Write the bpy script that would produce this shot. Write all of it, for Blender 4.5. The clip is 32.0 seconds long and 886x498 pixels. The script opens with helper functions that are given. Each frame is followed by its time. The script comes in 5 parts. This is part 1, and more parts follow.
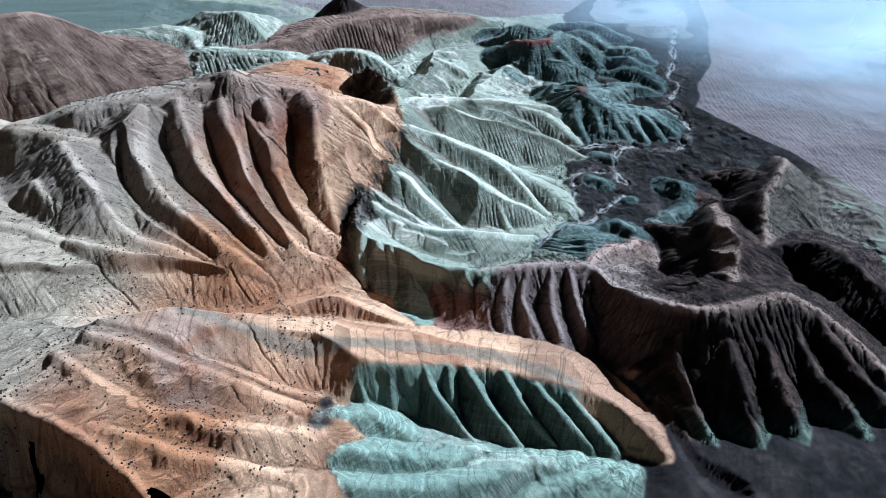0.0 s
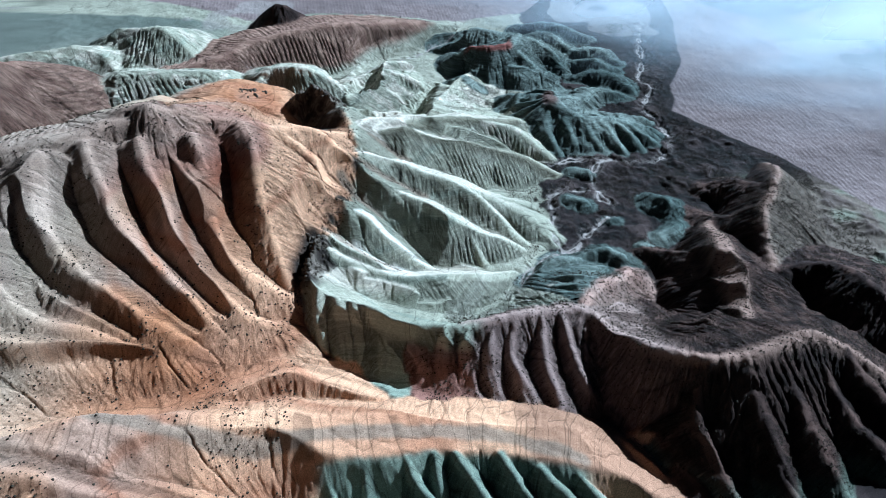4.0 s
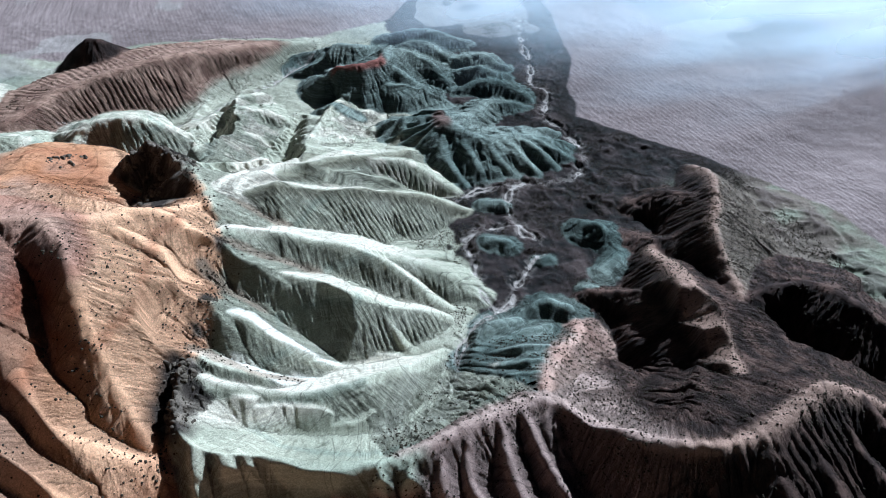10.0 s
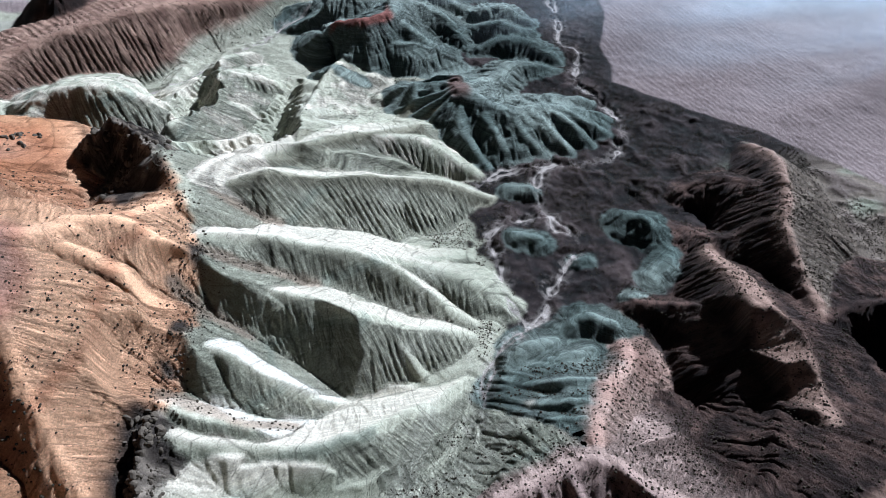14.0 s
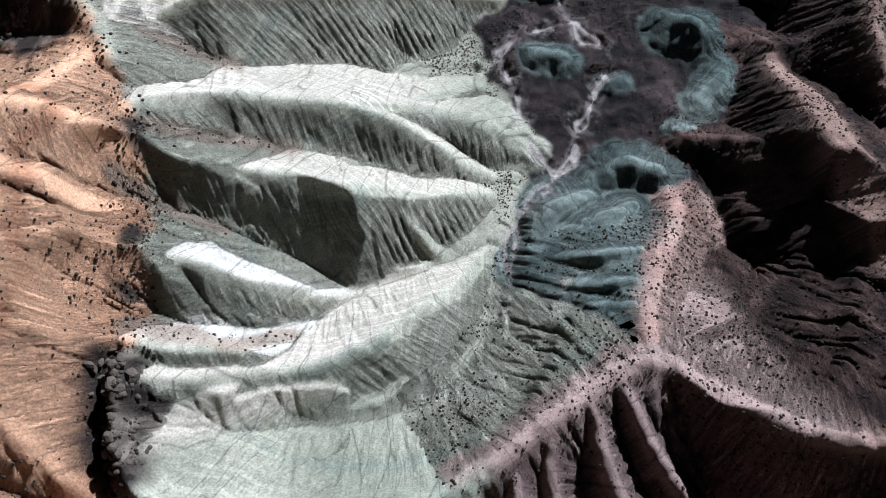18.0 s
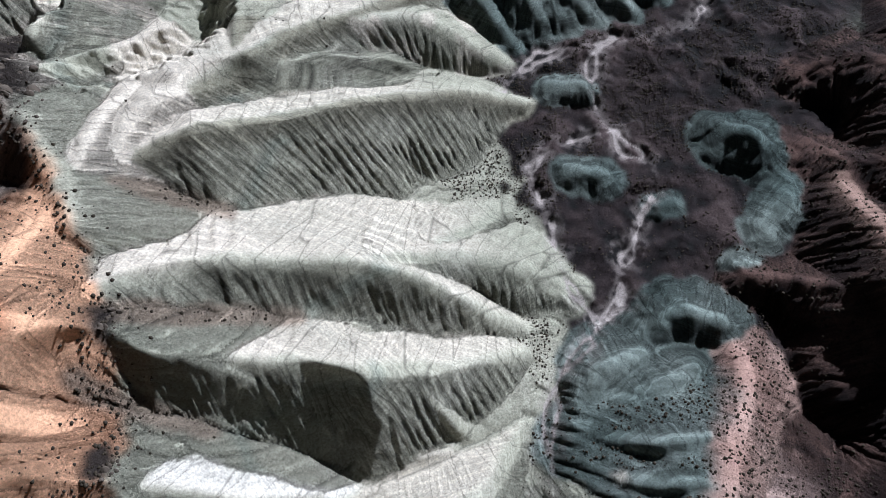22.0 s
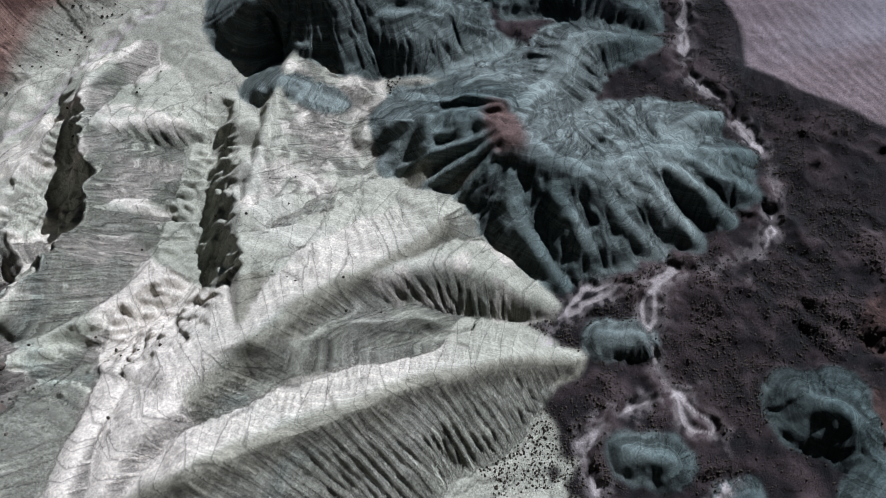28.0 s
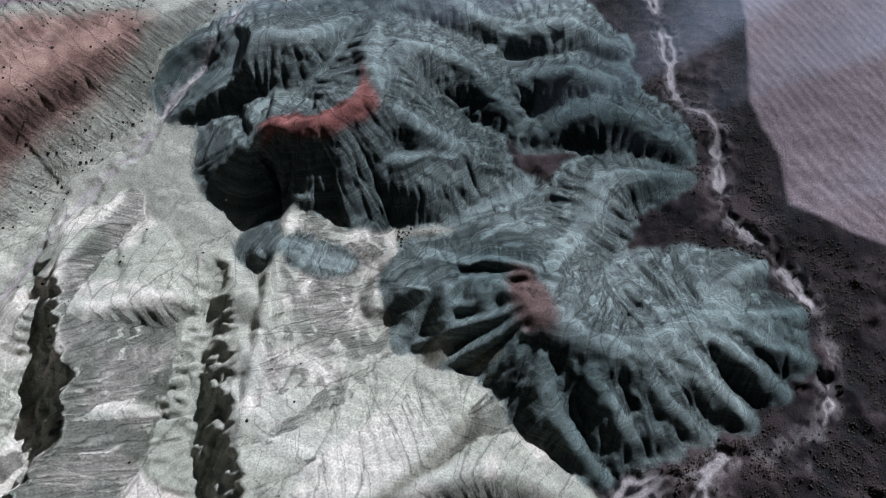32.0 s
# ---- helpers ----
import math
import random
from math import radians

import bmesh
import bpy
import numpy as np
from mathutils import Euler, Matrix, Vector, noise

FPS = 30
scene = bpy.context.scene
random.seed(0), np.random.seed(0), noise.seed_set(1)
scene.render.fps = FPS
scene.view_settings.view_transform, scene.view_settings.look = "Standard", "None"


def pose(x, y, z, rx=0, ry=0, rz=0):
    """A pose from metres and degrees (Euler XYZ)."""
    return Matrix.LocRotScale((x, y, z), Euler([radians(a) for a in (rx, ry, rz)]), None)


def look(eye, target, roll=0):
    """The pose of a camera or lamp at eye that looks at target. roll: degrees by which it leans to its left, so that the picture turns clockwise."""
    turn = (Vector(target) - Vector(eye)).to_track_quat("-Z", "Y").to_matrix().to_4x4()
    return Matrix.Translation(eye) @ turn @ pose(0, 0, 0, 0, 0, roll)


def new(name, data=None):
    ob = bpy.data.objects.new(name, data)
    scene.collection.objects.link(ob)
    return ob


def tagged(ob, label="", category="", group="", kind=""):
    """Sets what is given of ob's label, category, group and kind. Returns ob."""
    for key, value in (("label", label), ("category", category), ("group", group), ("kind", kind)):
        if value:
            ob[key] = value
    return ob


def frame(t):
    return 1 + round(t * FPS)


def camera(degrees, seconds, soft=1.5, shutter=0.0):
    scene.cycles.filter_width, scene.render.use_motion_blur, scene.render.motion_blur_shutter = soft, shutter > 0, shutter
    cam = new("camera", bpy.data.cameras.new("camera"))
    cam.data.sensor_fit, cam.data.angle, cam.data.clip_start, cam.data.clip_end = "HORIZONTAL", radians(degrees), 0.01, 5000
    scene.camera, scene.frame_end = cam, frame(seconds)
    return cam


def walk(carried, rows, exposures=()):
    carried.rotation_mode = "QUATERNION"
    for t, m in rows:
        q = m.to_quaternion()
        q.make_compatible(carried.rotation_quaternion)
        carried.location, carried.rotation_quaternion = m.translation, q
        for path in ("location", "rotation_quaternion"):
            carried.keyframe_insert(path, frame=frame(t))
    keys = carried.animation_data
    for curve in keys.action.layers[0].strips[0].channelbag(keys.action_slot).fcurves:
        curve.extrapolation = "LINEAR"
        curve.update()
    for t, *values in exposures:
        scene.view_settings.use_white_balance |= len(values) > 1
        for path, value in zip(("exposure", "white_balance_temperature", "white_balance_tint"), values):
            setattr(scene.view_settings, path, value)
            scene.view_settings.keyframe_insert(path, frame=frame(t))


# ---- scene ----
cam = camera(65.5, 32.0, soft=0.6)
METRES, EYE, TILT, LEAN, TURN = 400.0, 247.0, -42.0, 0.0, 0.0
ROWS = [
    (0.0, 0.0, 0.0, 0.0, 0.0, 0.0, -0.0),
    (0.5, -0.0023, 0.014, 0.0077, -0.13, -0.0, 0.13),
    (1.0, -0.0044, 0.0283, 0.0149, -0.25, -0.01, 0.24),
    (1.5, -0.0063, 0.043, 0.0218, -0.88, -0.05, 0.85),
    (2.0, -0.0084, 0.0578, 0.0284, -1.49, -0.11, 1.42),
    (2.5, -0.0105, 0.0726, 0.0351, -2.21, -0.19, 2.04),
    (3.0, -0.0121, 0.0873, 0.0416, -2.5, -0.21, 2.32),
    (3.5, -0.0136, 0.1021, 0.048, -3.16, -0.26, 2.9),
    (5.5, -0.0187, 0.1606, 0.0729, -5.59, -0.44, 5.02),
    (6.0, -0.019, 0.175, 0.0795, -6.07, -0.49, 5.42),
    (6.5, -0.0198, 0.1895, 0.0859, -6.33, -0.51, 5.57),
    (7.0, -0.0197, 0.2044, 0.0924, -6.48, -0.51, 5.73),
    (7.5, -0.0197, 0.2188, 0.0987, -8.21, -0.74, 7.25),
    (8.0, -0.0192, 0.2331, 0.1049, -10.77, -1.17, 9.53),
    (8.5, -0.0191, 0.2475, 0.1114, -13.17, -1.64, 11.52),
    (9.0, -0.0177, 0.2619, 0.1175, -13.91, -1.75, 12.04),
    (9.5, -0.016, 0.2764, 0.1238, -14.0, -1.73, 12.02),
    (10.0, -0.0133, 0.2905, 0.13, -14.01, -1.68, 11.99),
    (10.5, -0.0112, 0.3052, 0.1363, -14.09, -1.66, 11.93),
    (11.0, -0.0087, 0.3194, 0.1425, -14.12, -1.62, 11.88),
    (11.5, -0.006, 0.3339, 0.1487, -14.13, -1.56, 11.82),
    (12.0, -0.0035, 0.3482, 0.1551, -14.13, -1.53, 11.81),
    (12.5, -0.0009, 0.3626, 0.1615, -14.14, -1.51, 11.76),
    (13.0, 0.0018, 0.3767, 0.1677, -14.12, -1.55, 11.73),
    (13.5, 0.0042, 0.3911, 0.1741, -14.07, -3.48, 11.71),
    (14.0, 0.0069, 0.4057, 0.1805, -13.94, -6.3, 11.67),
    (14.5, 0.0096, 0.4204, 0.1869, -13.81, -9.12, 11.64),
    (15.0, 0.0122, 0.4349, 0.1937, -13.69, -11.97, 11.63),
    (15.5, 0.0146, 0.4496, 0.2001, -13.61, -14.73, 11.66),
    (17.5, 0.0238, 0.5088, 0.2262, -16.47, -25.47, 14.18),
    (18.0, 0.027, 0.523, 0.2322, -16.51, -27.33, 14.34),
    (18.5, 0.0306, 0.5367, 0.2387, -16.44, -27.48, 14.34),
    (19.0, 0.0342, 0.5506, 0.2452, -16.41, -27.54, 14.36),
    (19.5, 0.038, 0.5644, 0.2518, -16.36, -27.58, 14.37),
    (20.0, 0.042, 0.5786, 0.2587, -16.58, -27.74, 14.55),
    (20.5, 0.0451, 0.5924, 0.2656, -16.93, -27.79, 14.78),
    (21.0, 0.0491, 0.6043, 0.2736, -16.83, -27.66, 14.79),
    (21.5, 0.0527, 0.6161, 0.282, -16.83, -27.55, 14.77),
    (22.0, 0.056, 0.6269, 0.2914, -16.84, -27.37, 14.72),
    (22.5, 0.0594, 0.6372, 0.3005, -16.88, -27.14, 14.71),
    (23.0, 0.0636, 0.6473, 0.3099, -16.84, -26.94, 14.73),
    (23.5, 0.0672, 0.6577, 0.3195, -16.88, -26.79, 14.69),
    (24.0, 0.0707, 0.6681, 0.3292, -16.9, -26.67, 14.68),
    (24.5, 0.0746, 0.6786, 0.3393, -16.87, -26.6, 14.66),
    (25.0, 0.0782, 0.6891, 0.3489, -16.89, -26.49, 14.63),
    (25.5, 0.082, 0.6996, 0.3586, -16.89, -26.38, 14.65),
    (27.5, 0.0982, 0.7422, 0.3988, -16.82, -26.29, 14.63),
    (28.0, 0.102, 0.753, 0.4088, -16.8, -26.22, 14.64),
    (28.5, 0.1057, 0.7637, 0.4187, -16.81, -26.13, 14.64),
    (29.0, 0.1095, 0.7744, 0.4288, -16.81, -26.1, 14.64),
    (29.5, 0.1134, 0.7852, 0.4387, -16.8, -26.04, 14.64),
    (30.0, 0.117, 0.7958, 0.4485, -16.81, -25.98, 14.61),
    (30.5, 0.1208, 0.8065, 0.4584, -16.82, -25.91, 14.6),
    (31.0, 0.1244, 0.8172, 0.4683, -16.83, -25.86, 14.59),
    (31.5, 0.1281, 0.8281, 0.4783, -16.9, -25.84, 14.64),
    (32.0, 0.1319, 0.839, 0.4885, -18.05, -26.15, 15.59),
]
walk(cam, [(t, pose(0, 0, EYE, TILT, LEAN, TURN) @ pose(METRES * x, METRES * y, METRES * z, 90 + pitch, roll, yaw)) for t, x, y, z, yaw, pitch, roll in ROWS],
     [(0.0, 0.68, 4650, -1), (9.0, 0.78, 5000, 2), (13.0, 0.76, 5250, 8), (18.0, 0.62, 5400, 13), (24.0, 0.42, 5500, 16), (32.0, 0.36, 5400, 17)])

import collections

# ---- world, sun ----
SUN_AZ, SUN_EL = 56.0, 31.0          # azimuth from +y towards +x, elevation
world = bpy.data.worlds.new("sky")
scene.world = world
world.use_nodes = True
wn = world.node_tree
sky = wn.nodes.new("ShaderNodeTexSky")
sky.sky_type, sky.sun_disc = "NISHITA", False
sky.sun_elevation, sky.sun_rotation = radians(SUN_EL), radians(SUN_AZ)
wn.links.new(sky.outputs[0], wn.nodes["Background"].inputs[0])
wn.nodes["Background"].inputs[1].default_value = 0.002
sun_data = bpy.data.lights.new("sun", "SUN")
sun_data.energy, sun_data.angle, sun_data.color = 5.0, radians(0.53), (1.0, 0.97, 0.93)
sun = new("sun", sun_data)
sun.matrix_world = look((400 * math.sin(radians(SUN_AZ)), 400 * math.cos(radians(SUN_AZ)), 400 * math.tan(radians(SUN_EL))), (0, 0, 0))


# ---- noise on arrays ----
def lattice(ix, iy, seed):
    h = (ix.astype(np.int64) * 374761393 + iy.astype(np.int64) * 668265263 + seed * 974711) & 0x7FFFFFFF
    h = ((h ^ (h >> 13)) * 1274126177) & 0x7FFFFFFF
    return ((h ^ (h >> 16)) & 0xFFFF) / 65535.0


def value_noise(x, y, seed=0):
    """Smooth noise between 0 and 1."""
    x, y = np.broadcast_arrays(np.asarray(x, float), np.asarray(y, float))
    ix, iy = np.floor(x), np.floor(y)
    u, v = x - ix, y - iy
    u, v = u * u * (3 - 2 * u), v * v * (3 - 2 * v)
    a, b = lattice(ix, iy, seed), lattice(ix + 1, iy, seed)
    c, d = lattice(ix, iy + 1, seed), lattice(ix + 1, iy + 1, seed)
    return (a + (b - a) * u) * (1 - v) + (c + (d - c) * u) * v


def fractal(x, y, octaves=4, seed=0):
    total, gain, norm = 0.0, 1.0, 0.0
    for k in range(octaves):
        total, norm = total + gain * value_noise(x * 2 ** k + 17.3 * k, y * 2 ** k - 9.1 * k, seed + k), norm + gain
        gain *= 0.5
    return total / norm


def step(lo, hi, v):
    t = np.clip((v - lo) / (hi - lo), 0, 1)
    return t * t * (3 - 2 * t)


# ---- the plan: ridges of the badlands ----
RIDGES = []


def ridge(name, label, zone, crest, left=0.8, right=0.8, round_top=2.0, rill=0.45, spacing=3.2, veg=0, part_of="", flat=0.0):
    """One ridge: crest points from head to foot, the falls on its left and right side, the rounding of its crest,
    depth and spacing of the rills on its sides, half width of a flat top. part_of: the last ridge of that name carries it as a part."""
    whole = max((k for k, r in enumerate(RIDGES) if r["name"] == part_of), default=-1)
    RIDGES.append(dict(name=name, label=label, zone=zone, crest=np.array(crest, float), left=left, right=right,
                       top=round_top, rill=rill, lam=spacing, veg=veg, whole=whole, flat=flat))


GREEN, ORANGE, PURPLE, TEAL, PALE, BROWN, RED, ROCK = "green", "orange", "purple", "teal", "pale", "brown", "red", "rock"

G = "pale green clay ridge with fluted bare sides"
# the fan of green ridges that runs down to the stream
ridge("green_ridge", G, GREEN, [(-14, 362, 33), (-4, 364, 34), (4, 365, 34), (16, 367, 28), (26, 368, 25), (39, 368, 21), (50, 368, 16.5), (62, 366.5, 13), (74, 365, 7.5), (86, 362, 1)], 0.7, 0.64, 2.0, 0.3, 2.4, veg=1)
ridge("green_ridge", G, GREEN, [(-24, 329, 44), (-16, 331, 41), (-2, 332, 34.5), (9, 329, 31), (22, 324, 27), (32, 319, 22.5), (40, 314, 18), (49, 307, 11), (58, 301, 3.5)], 0.7, 0.66, 1.6, 0.3, 2.4)
ridge("green_nose", "rounded banded nose of a green clay ridge", GREEN, [(26, 323, 24.5), (36, 322, 20.5), (50, 320, 13.5), (62, 314, 8.5), (72, 305, 2.5)], 0.7, 0.7, 5, part_of="green_ridge")
ridge("green_nose", "rounded banded nose of a green clay ridge", GREEN, [(36, 322, 20), (53, 327, 11), (70, 335, 0)], 0.6, 0.6, 5, part_of="green_ridge")
ridge("green_ridge", G, GREEN, [(-25, 319, 39), (-16, 316, 36.5), (-8, 312, 34), (5, 307, 30.5), (16, 301, 26.5), (26, 299, 22), (37, 297, 16.5), (50, 295, 9), (59, 294, 2)], 0.7, 0.74, 1.4, 0.3, 2.4)
ridge("green_spur", "green clay spur between dark flutes", GREEN, [(15, 301, 26), (15, 292, 19), (15, 282, 10)], 0.9, 0.9, 1.5, part_of="green_ridge")
ridge("green_spur", "green clay spur between dark flutes", GREEN, [(27, 298, 21), (31, 291, 15), (37, 280, 6)], 0.8, 0.8, 1.5, part_of="green_ridge")
ridge("white_ridge", "low whitish green clay ridge", GREEN, [(-31, 297, 40), (-24, 292.5, 37.5), (-16, 287.5, 33.5), (-8, 283.5, 28.5), (2, 279.5, 20), (12, 279, 10.5)], 0.5, 0.9, 1.8)
ridge("white_ridge", "small whitish green clay ridge", GREEN, [(-36, 277, 39), (-28, 273, 35), (-18, 269, 28)], 0.55, 0.9, 1.5)
ridge("green_ridge", G, GREEN, [(-38, 268, 39), (-28, 265.5, 32), (-20, 264.5, 27.5), (-12, 263, 25), (-4, 261, 24), (6, 260.5, 23.5), (16, 262, 22.5), (25, 266, 20), (36, 270, 14), (45, 276, 7.5), (53, 282, 2)], 0.6, 0.66, 1.5, 0.3, 2.4)
ridge("green_ridge", G, GREEN, [(-38, 247, 41), (-33, 242, 39.5), (-20, 236, 37.5), (-10, 226, 35.5), (6, 225, 33), (17, 226, 32), (25, 226, 31.5)], 0.6, 1.2, 1.5)
for rib in (((-37, 243, 40.5), (-38, 234, 35), (-36, 221, 22)), ((-30, 240, 39.5), (-29, 230, 34), (-28, 217, 21)), ((-13, 228, 36.2), (-13, 217, 32), (-10, 207, 25), (-7, 198, 17)), ((-24, 237, 38), (-23, 227, 31.5), (-22, 215, 20))):
    ridge("green_spur", "teal green clay spur between dark flutes", GREEN, rib, 0.9, 1.3, 2.2, part_of="green_ridge")
ridge("rock_crag", "dark jagged rock knob at a ridge head", ROCK, [(-37, 274, 39), (-39, 267, 41), (-40, 260, 40.5), (-42, 253, 38), (-45, 245, 33), (-49, 237, 28)], 1.2, 1.5, 0.8, 1.2, 2.5)
# the purple divide
P = "purple-brown scree ridge with a pale worn crest"
ridge("purple_ridge", P, PURPLE, [(17, 226, 32), (26, 226, 31.5), (39, 230, 30), (53, 233, 28), (66, 234, 26.5), (74, 228, 26.5), (83, 216, 28.5)], 0.6, 1.15, 2.5)
for rib in ([(-3, 224, 33.8), (2, 212, 28), (-2, 197, 18)], [(11, 224, 32.4), (8, 211, 27.5), (9, 199, 18)], [(20, 224, 31.8), (16, 211, 27), (20, 203, 18)]):
    ridge("purple_rib", "reddish purple scree rib below green clay", PURPLE, rib, 1.05, 1.1, 1.2, part_of="purple_ridge")
for rib in ([(29, 226, 30.5), (26, 214, 25), (28, 203, 18)], [(39, 229, 29.5), (35, 216, 24), (41, 200, 17)], [(49, 231, 28.5), (48, 215, 22.5), (52, 198, 15.5)], [(58, 232, 27.5), (60, 217, 21), (64, 203, 14.5)]):
    ridge("purple_rib", "purple scree rib between steep rills", PURPLE, rib, 0.95, 1.05, 1.2, part_of="purple_ridge")
ridge("purple_ridge", "dark purple ridge above a black hollow", PURPLE, [(76, 226, 26.5), (83, 216, 28.5), (89, 208, 31.5), (98, 201, 34), (107, 197, 35.5), (118, 197, 36), (132, 201, 36)], 0.5, 1.1, 2)
ridge("red_spur", "pinkish red earth spur dotted with shrubs", RED, [(67, 233, 26), (73, 244, 22.5), (80, 252, 19.5), (88, 259, 16), (96, 266, 11), (102, 274, 7), (101, 281, 3)], 0.45, 0.6, 3)
for rib in (((76, 254, 19.5), (66, 258, 17.5), (56, 266, 8), (52, 272, 3)), ((72, 248, 21.5), (64, 252, 18.5), (53, 257, 10), (46, 261, 6.5)), ((68, 243, 23), (58, 246, 18.5), (47, 250, 11), (42, 253, 8.5)), ((66, 239, 24.5), (54, 241, 21), (43, 245, 14), (37, 249, 10)), ((83, 261, 16), (72, 264, 16), (62, 270, 9), (56, 276, 3)), ((60, 236, 26), (47, 239, 22), (36, 243, 16), (30, 247, 11))):
    ridge("green_spur", "dark green clay spur above the stream", TEAL, rib, 1.1, 1.15, 1.2, part_of="red_spur")
ridge("green_mound", "rounded green clay mound at the stream", TEAL, [(86, 288, 4.5), (95, 289, 7), (102, 284, 6.5)], 0.7, 0.8, 2.5)
ridge("green_mound", "rounded green clay mound at the stream", TEAL, [(64, 278, 6), (71, 283, 8.5), (80, 284, 6)], 0.7, 0.9, 2.5)
ridge("green_mound", "rounded green clay mound at the stream", TEAL, [(90, 276, 8), (79, 275, 9), (70, 276, 7.5), (62, 281, 3)], 0.8, 0.9, 2)
ridge("brown_ridge", "brown scrubby ridge with a broad pale crest", PURPLE, [(154, 304, 5), (150, 298, 10), (146, 282, 18), (142, 270, 23.5), (139, 256, 27), (137, 244, 26), (134, 233, 25.5), (133, 220, 27), (134, 209, 31.5), (140, 204, 35)], 0.5, 1.15, 2.5, flat=1.5)
ridge("brown_ridge", "brown scrubby ridge with a broad pale crest", PURPLE, [(118, 197, 36), (132, 201, 36), (145, 205, 35.5), (158, 203, 31), (172, 194, 24), (188, 180, 14)], 0.55, 0.8, 3)
ridge("brown_spur", "dark scrubby spur of the brown ridge", PURPLE, [(141, 270, 20), (132, 280, 11), (124, 287, 6), (116, 292, 3)], 0.6, 0.8, 2, part_of="brown_ridge")
for rib in (
        [(104, 199, 34), (98, 185, 24), (100, 172, 17), (104, 160, 11), (110, 148, 6)],
        [(117, 197, 34.5), (119, 180, 26.5), (123, 163, 16.5), (126, 149, 7)],
        [(132, 199, 34), (135, 180, 24), (140, 164, 15.5), (145, 152, 7)],
        [(146, 202, 33.5), (154, 181, 20), (162, 169, 14.5), (170, 155, 7)],
        [(160, 201, 30), (171, 182, 19.5), (181, 167, 12.5), (190, 155, 7)]):
    ridge("brown_rib", "scrubby rib with a green clay foot", PURPLE, rib, 0.75, 0.8, 2.2, part_of="brown_ridge")
ridge("purple_mound", "low purple mound with scattered bushes", PURPLE, [(88, 182, 12), (90, 172, 11), (95, 160, 8.5), (102, 148, 5)], 0.75, 0.8, 2)
ridge("cuesta", "scrubby cuesta with a steep dark scarp", PURPLE, [(207, 355, 5), (202, 337, 14), (193, 322, 19.5), (184, 309, 22), (176, 299, 21), (170, 284, 19.5), (166, 273, 17.5), (164, 262, 16.5), (160, 248, 14)], 0.6, 1.0, 1.5)
for rib in (((195, 325, 18), (184, 325, 8)), ((184, 309, 21), (173, 307, 9)), ((175, 297, 20), (163, 292, 8)), ((168, 279, 18), (156, 275, 8))):
    ridge("scarp_rib", "dark rib of the steep scarp", PURPLE, rib, 0.9, 0.9, 1.5, part_of="cuesta")
ridge("brown_spur", "dark scrubby spur on the valley side", PURPLE, [(188, 318, 17), (178, 335, 9), (166, 340, 3)], 0.5, 0.6, 3, part_of="brown_ridge")
ridge("brown_spur", "dark scrubby spur on the valley side", PURPLE, [(172, 294, 15), (157, 312, 5), (150, 322, 2)], 0.5, 0.6, 3, part_of="brown_ridge")
ridge("dark_hillock", "dark scrubby hillock on the plateau", PURPLE, [(164, 259, 16), (176, 258, 18.5), (185, 254, 22), (190, 247, 24), (193, 239, 24.5), (199, 233, 22), (212, 222, 15), (235, 205, 9)], 0.5, 0.75, 3)
# the mesa with the track and its green side
ridge("track_mesa", "broad sandy shelf that carries a dirt track", ORANGE, [(-135, 176, 67), (-111, 171, 62.5), (-90, 171, 57.5), (-68, 171, 51), (-50, 176, 43.5), (-36, 177, 38), (-18, 178, 34), (0, 181, 30), (22, 181, 26.5), (46, 176, 24.5), (60, 173, 20), (70, 169, 15.5), (79, 159, 12), (87, 148, 8)], 0.9, 1.25, 2.0, 0.0, 5, flat=7)
for rib in (((-43, 170, 36), (-46, 162, 27)), ((-35, 170, 36), (-31, 160, 28), (-28, 155, 21)), ((-21, 170, 33.5), (-21, 162, 27.5), (-20, 155, 19)), ((-8, 171, 31.5), (-4, 163, 26), (4, 156, 19), (12, 148, 12)), ((2, 172, 30), (3, 163, 23), (4, 160, 19)), ((9, 172, 29.5), (15, 162, 24), (23, 155, 17), (30, 149, 11)), ((24, 172, 27.5), (31, 162, 21.5), (44, 151, 10.5)), ((37, 167, 25), (48, 157, 17.5), (57, 150, 9)), ((50, 165, 21.5), (59, 156, 14), (66, 150, 8))):
    ridge("green_flute", "green clay buttress below the sandy shelf", GREEN, rib, 1.15, 1.15, 1.0, part_of="track_mesa")
for crest in (
        [(-46, 147, 30), (-31, 151, 27.5), (-18, 150, 23), (-5, 145, 14)],
        [(-44, 133, 34), (-27, 134, 29), (-9, 136, 23), (10, 142, 16)],
        [(-43, 120, 34), (-16, 123, 26), (9, 129, 20), (31, 138, 15), (49, 141, 11)],
        [(30, 122, 13), (42, 131, 12), (60, 139, 9)],
        [(52, 122, 9), (66, 134, 9), (74, 140, 6)]):
    ridge("green_knoll", "smooth pale green clay knoll with curved bands", GREEN, crest, 0.75, 0.85, 3, 0.2, 5)
ridge("orange_spur", "orange sandy spur with shrubs", ORANGE, [(-125, 143, 72), (-112, 138, 68), (-95, 132, 63), (-75, 130, 60.5), (-64, 131, 58), (-52, 134, 46), (-44, 137, 37)], 0.9, 1.0, 3)
ridge("orange_spur", "orange sandy spur with a worn knob", ORANGE, [(-122, 156, 68), (-104, 153, 64), (-85, 151, 54.5), (-76, 149, 50.5), (-69, 148, 48.5), (-60, 149, 40), (-50, 150, 32)], 1.0, 1.0, 2.5)
